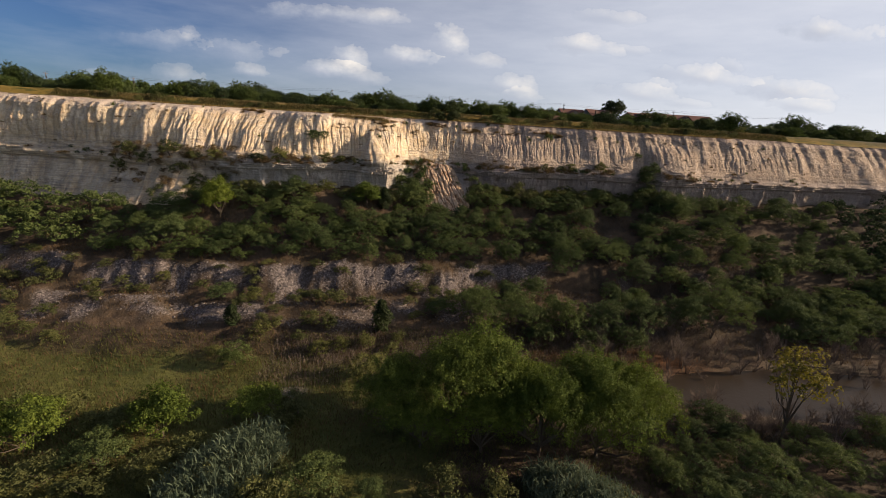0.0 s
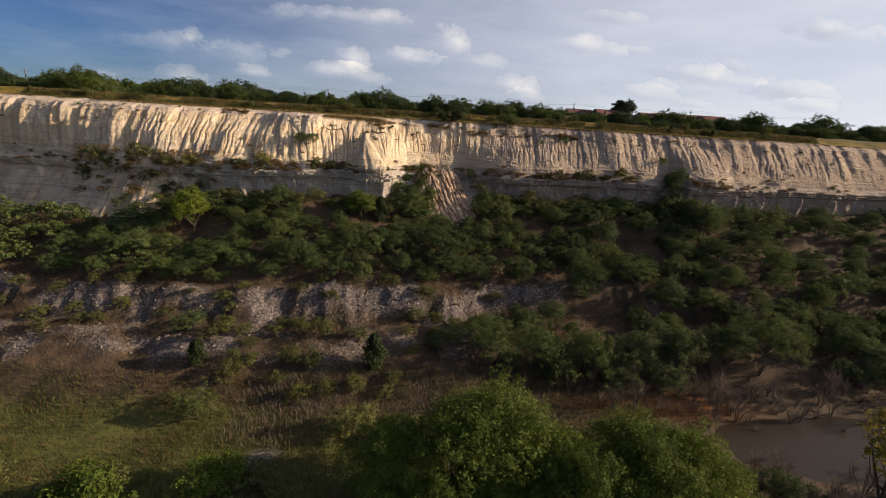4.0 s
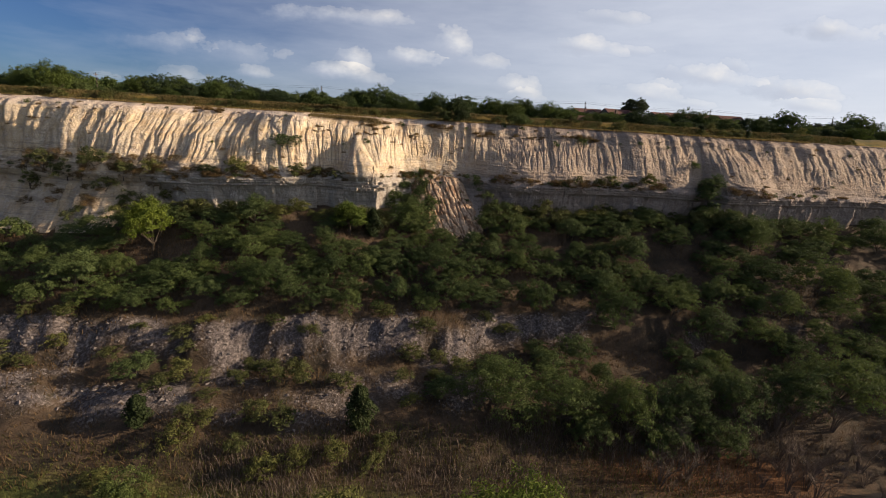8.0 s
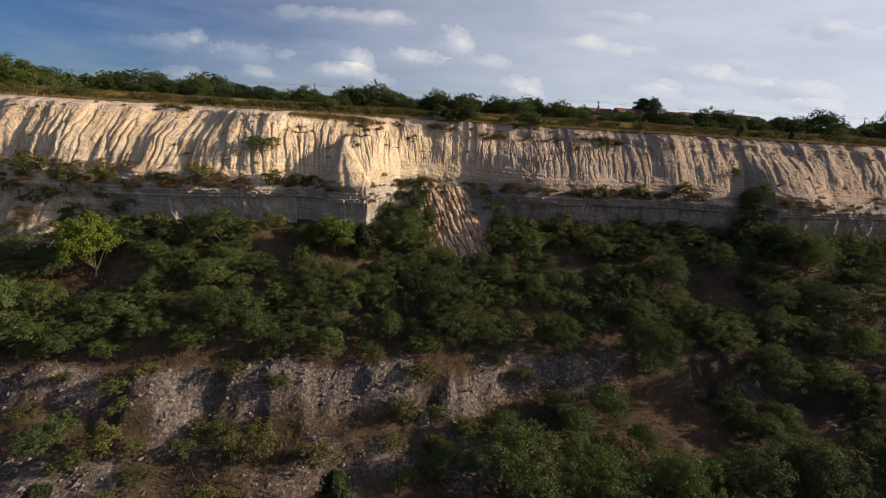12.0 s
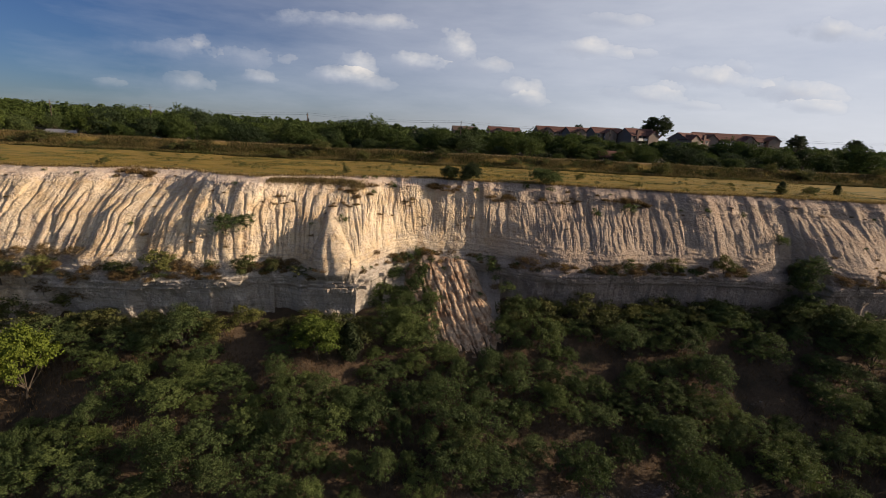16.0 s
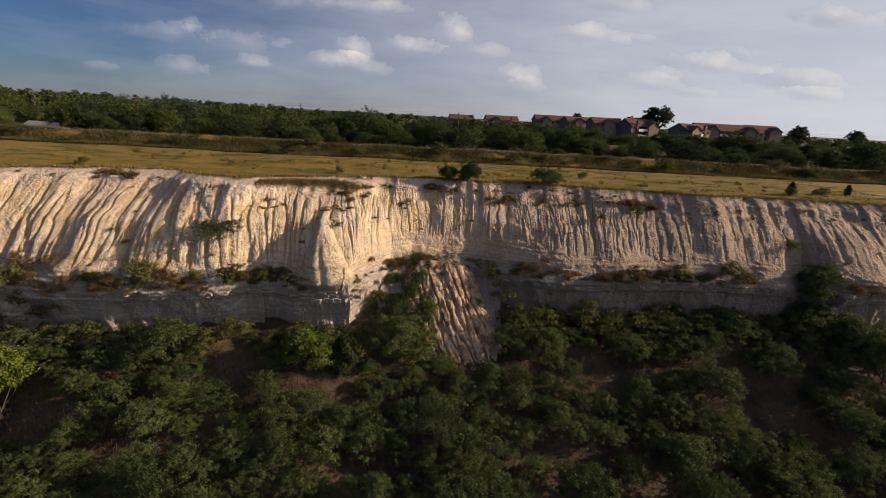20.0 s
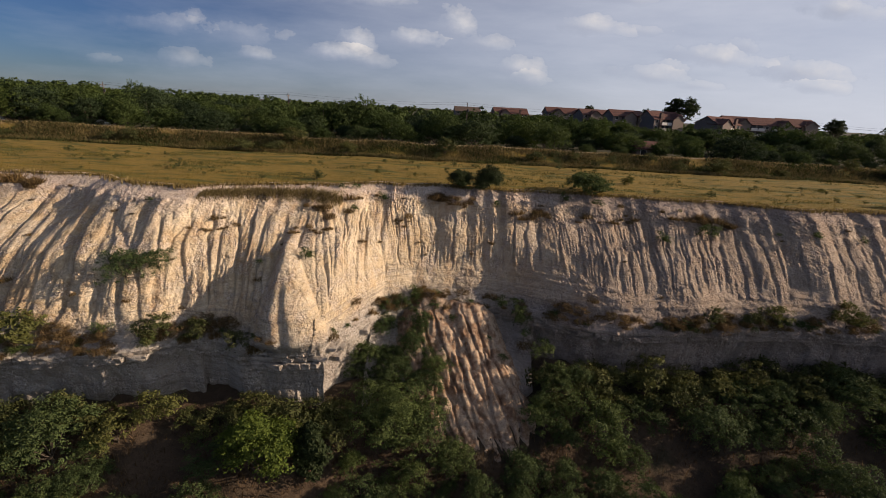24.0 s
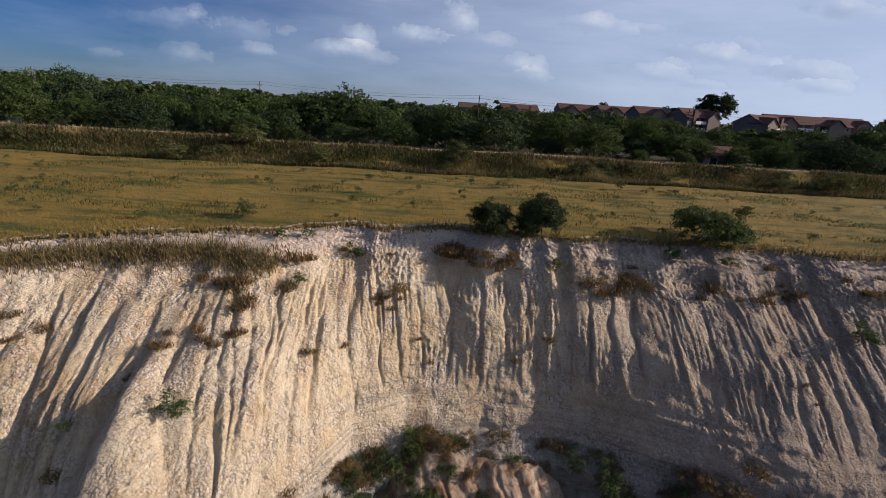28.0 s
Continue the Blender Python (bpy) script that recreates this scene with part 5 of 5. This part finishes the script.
def building(name, label, category, x, y, turn, length, depth, storeys, rise, wallmat, roofmat, balconies=(), chimney=False, z=None, storey=2.8, wings=()):
    """A gabled block, its long side facing the field: walls, roof, gables, windows with frames, balconies, chimneys."""
    root = new(name)
    tagged(root, label, category)
    h = storeys * storey
    part("wall", boxes_mesh("wall", (-length / 2, length / 2, -depth / 2, depth / 2, -5.0, h)), wallmat, root)
    part("roof", gable_mesh("roof", -length / 2, length / 2, -depth / 2, depth / 2, h, rise), roofmat, root)
    for sx in (-length / 2 - 0.02, length / 2 - 0.18):
        part("gable", gable_wall("gable", sx, -depth / 2, depth / 2, h, rise, 0.2), wallmat, root)
    bays = max(2, int(length // 3.4))
    step = length / bays
    wf, wp = boxes_mesh("window", (-0.75, 0.75, -0.08, 0.0, -0.75, 0.75)), boxes_mesh("pane", (-0.65, 0.65, -0.11, -0.082, -0.65, 0.65))
    bal, rec = boxes_mesh("balcony", (-1.5, 1.5, -1.5, -1.38, 0.0, 1.05), (-1.5, 1.5, -1.5, 0.0, -0.2, 0.0)), boxes_mesh("doorway", (-1.3, 1.3, -0.05, 0.0, 0.0, 2.2))
    for s in range(storeys):
        for k in range(bays):
            cx = -length / 2 + step * (k + 0.5)
            if k in balconies:
                a = part("balcony", bal, WHITE_PAINT, root)
                c = part("doorway", rec, DARK_GLASS, a)
                a.location = (cx, -depth / 2, s * storey + 0.1)
            else:
                a = part("window", wf, WHITE_PAINT, root)
                part("pane", wp, DARK_GLASS, a)
                a.location = (cx, -depth / 2, s * storey + 1.5)
    for wx in wings:
        a = part("wing", boxes_mesh("wing", (wx - 3.2, wx + 3.2, -depth / 2 - 2.2, -depth / 2 + 0.01, -5.0, h - 0.02)), wallmat, root)
        c = part("wing_gable", gable_wall("wing_gable", -2.2, -3.2, 3.2, h, rise * 0.72, 0.2), wallmat, a)
        c.location, c.rotation_euler = (wx, -depth / 2, 0), (0, 0, radians(90))
        c = part("wing_roof", gable_mesh("wing_roof", -2.2, 4.5, -3.2, 3.2, h, rise * 0.72), roofmat, a)
        c.location, c.rotation_euler = (wx, -depth / 2, 0), (0, 0, radians(90))
    if chimney:
        for cx in (-length * 0.28, length * 0.25):
            part("chimney", boxes_mesh("chimney", (cx - 0.7, cx + 0.7, -depth / 2 - 0.5, -depth / 2 + 0.6, -1, h + rise * 0.75)), CHIMNEY, root)
    z = ground_at(plateau_z, x, y) if z is None else z
    root.matrix_basis = pose(x, y, z, 0, 0, turn)
    root["group"] = "apartment blocks" if category == "apartment block" else "houses"
    return root


APT = "three-storey tan apartment block with brown-red shingle roof and white balconies"
building("apartment_block", APT, "apartment block", 122, 279, 28, 17, 11, 3, 3.0, TAN_WALL, ROOF_RED, (1, 2), True, 32.2, wings=(-5,))
building("apartment_block", APT, "apartment block", 145, 288, 2, 34, 12, 3, 3.2, TAN_WALL, ROOF_RED, (1, 3, 4, 6), True, 32.8, wings=(-11, 9))
building("apartment_block", APT, "apartment block", 168, 296, 5, 18, 11, 3, 2.8, TAN_WALL, ROOF_RED, (1,), True, 33.6, wings=(4,))
building("apartment_block", APT, "apartment block", 101, 292, 20, 17, 11, 3, 3.4, TAN_WALL, ROOF_RED, (1, 2), True, 33.0, wings=(4,))
building("apartment_block", APT, "apartment block", 86, 300, 8, 16, 11, 3, 2.8, TAN_WALL, ROOF_RED, (1,), False, 33.4, wings=(0,))
building("apartment_block", APT, "apartment block", 88, 345, 10, 26, 12, 3, 3.0, TAN_WALL, ROOF_RED, (2,), True, 33.4, wings=(-6,))
building("apartment_block", APT, "apartment block", 108, 360, -15, 16, 11, 3, 3.0, TAN_WALL, ROOF_BROWN, (1,), False, 34.0)
building("apartment_block", APT, "apartment block", 78, 388, 6, 28, 12, 3, 3.6, TAN_WALL, ROOF_RED, (2, 5), True, 33.4, wings=(-7, 7))
building("apartment_block", APT, "apartment block", 42, 402, 8, 24, 12, 3, 3.6, TAN_WALL, ROOF_RED, (2, 5), True, 31.4, wings=(-5,))
building("apartment_block", APT, "apartment block", 12, 412, 5, 18, 12, 3, 3.0, TAN_WALL, ROOF_BROWN, (2,), False, 31.2)
building("shed", "low brown-roofed shed among the trees", "shed", 46, 172, 4, 7, 5, 1, 1.3, TAN_WALL, ROOF_RED)
building("house", "small white house with a pale grey roof", "house", -108, 171, -6, 14, 8, 1, 1.8, WHITE_WALL, ROOF_GREY, z=29.3)
building("house", "small white house with a brown roof", "house", -91, 172, 4, 12, 8, 1, 1.8, WHITE_WALL, ROOF_BROWN, z=30.4)


# ---- power line ----
def power_pole(x, y):
    root = tagged(new("utility_pole"), "weathered wooden utility pole with a crossarm", "utility pole", "power line")
    part("pole", tube_mesh("pole", [[(Vector((0, 0, -1)), 0.17), (Vector((0, 0, 6)), 0.14), (Vector((0, 0, 10.8)), 0.11)]], 8), POLE_WOOD, root)
    part("crossarm", boxes_mesh("crossarm", (-0.06, 0.06, -1.2, 1.2, 10.0, 10.14)), POLE_WOOD, root)
    pin = boxes_mesh("insulator", (-0.05, 0.05, -0.05, 0.05, 0, 0.2))
    for k in (-1.1, 0, 1.1):
        a = part("insulator", pin, DARK_METAL, root)
        a.location = (0, k, 10.14 if k else 10.8)
    part("transformer", tube_mesh("transformer", [[(Vector((0.35, 0, 8.2)), 0.2), (Vector((0.35, 0, 8.25)), 0.25), (Vector((0.35, 0, 9.0)), 0.25), (Vector((0.35, 0, 9.05)), 0.1)]], 8), DARK_METAL, root)
    root.location = (x, y, 31.6)


POLES = [(-178, 202.6), (-138, 201), (-104, 202), (-50, 204), (4, 207), (58, 209), (112, 212), (166, 214)]
for px, py in POLES:
    power_pole(px, py)
for (xa, ya), (xb, yb) in zip(POLES[:-1], POLES[1:]):
    for k, dz in ((-1.1, 10.35), (1.1, 10.35), (0, 11.0)):
        pts = [(Vector((xa + (xb - xa) * t, ya + k + (yb - ya) * t, 31.6 + dz - 3.6 * t * (1 - t))), 0.018) for t in (i / 10 for i in range(11))]
        tagged(new("power_cable", tube_mesh("power_cable", [pts], 3)), "thin dark cable slung between utility poles", "cable", "power line").data.materials.append(DARK_METAL)
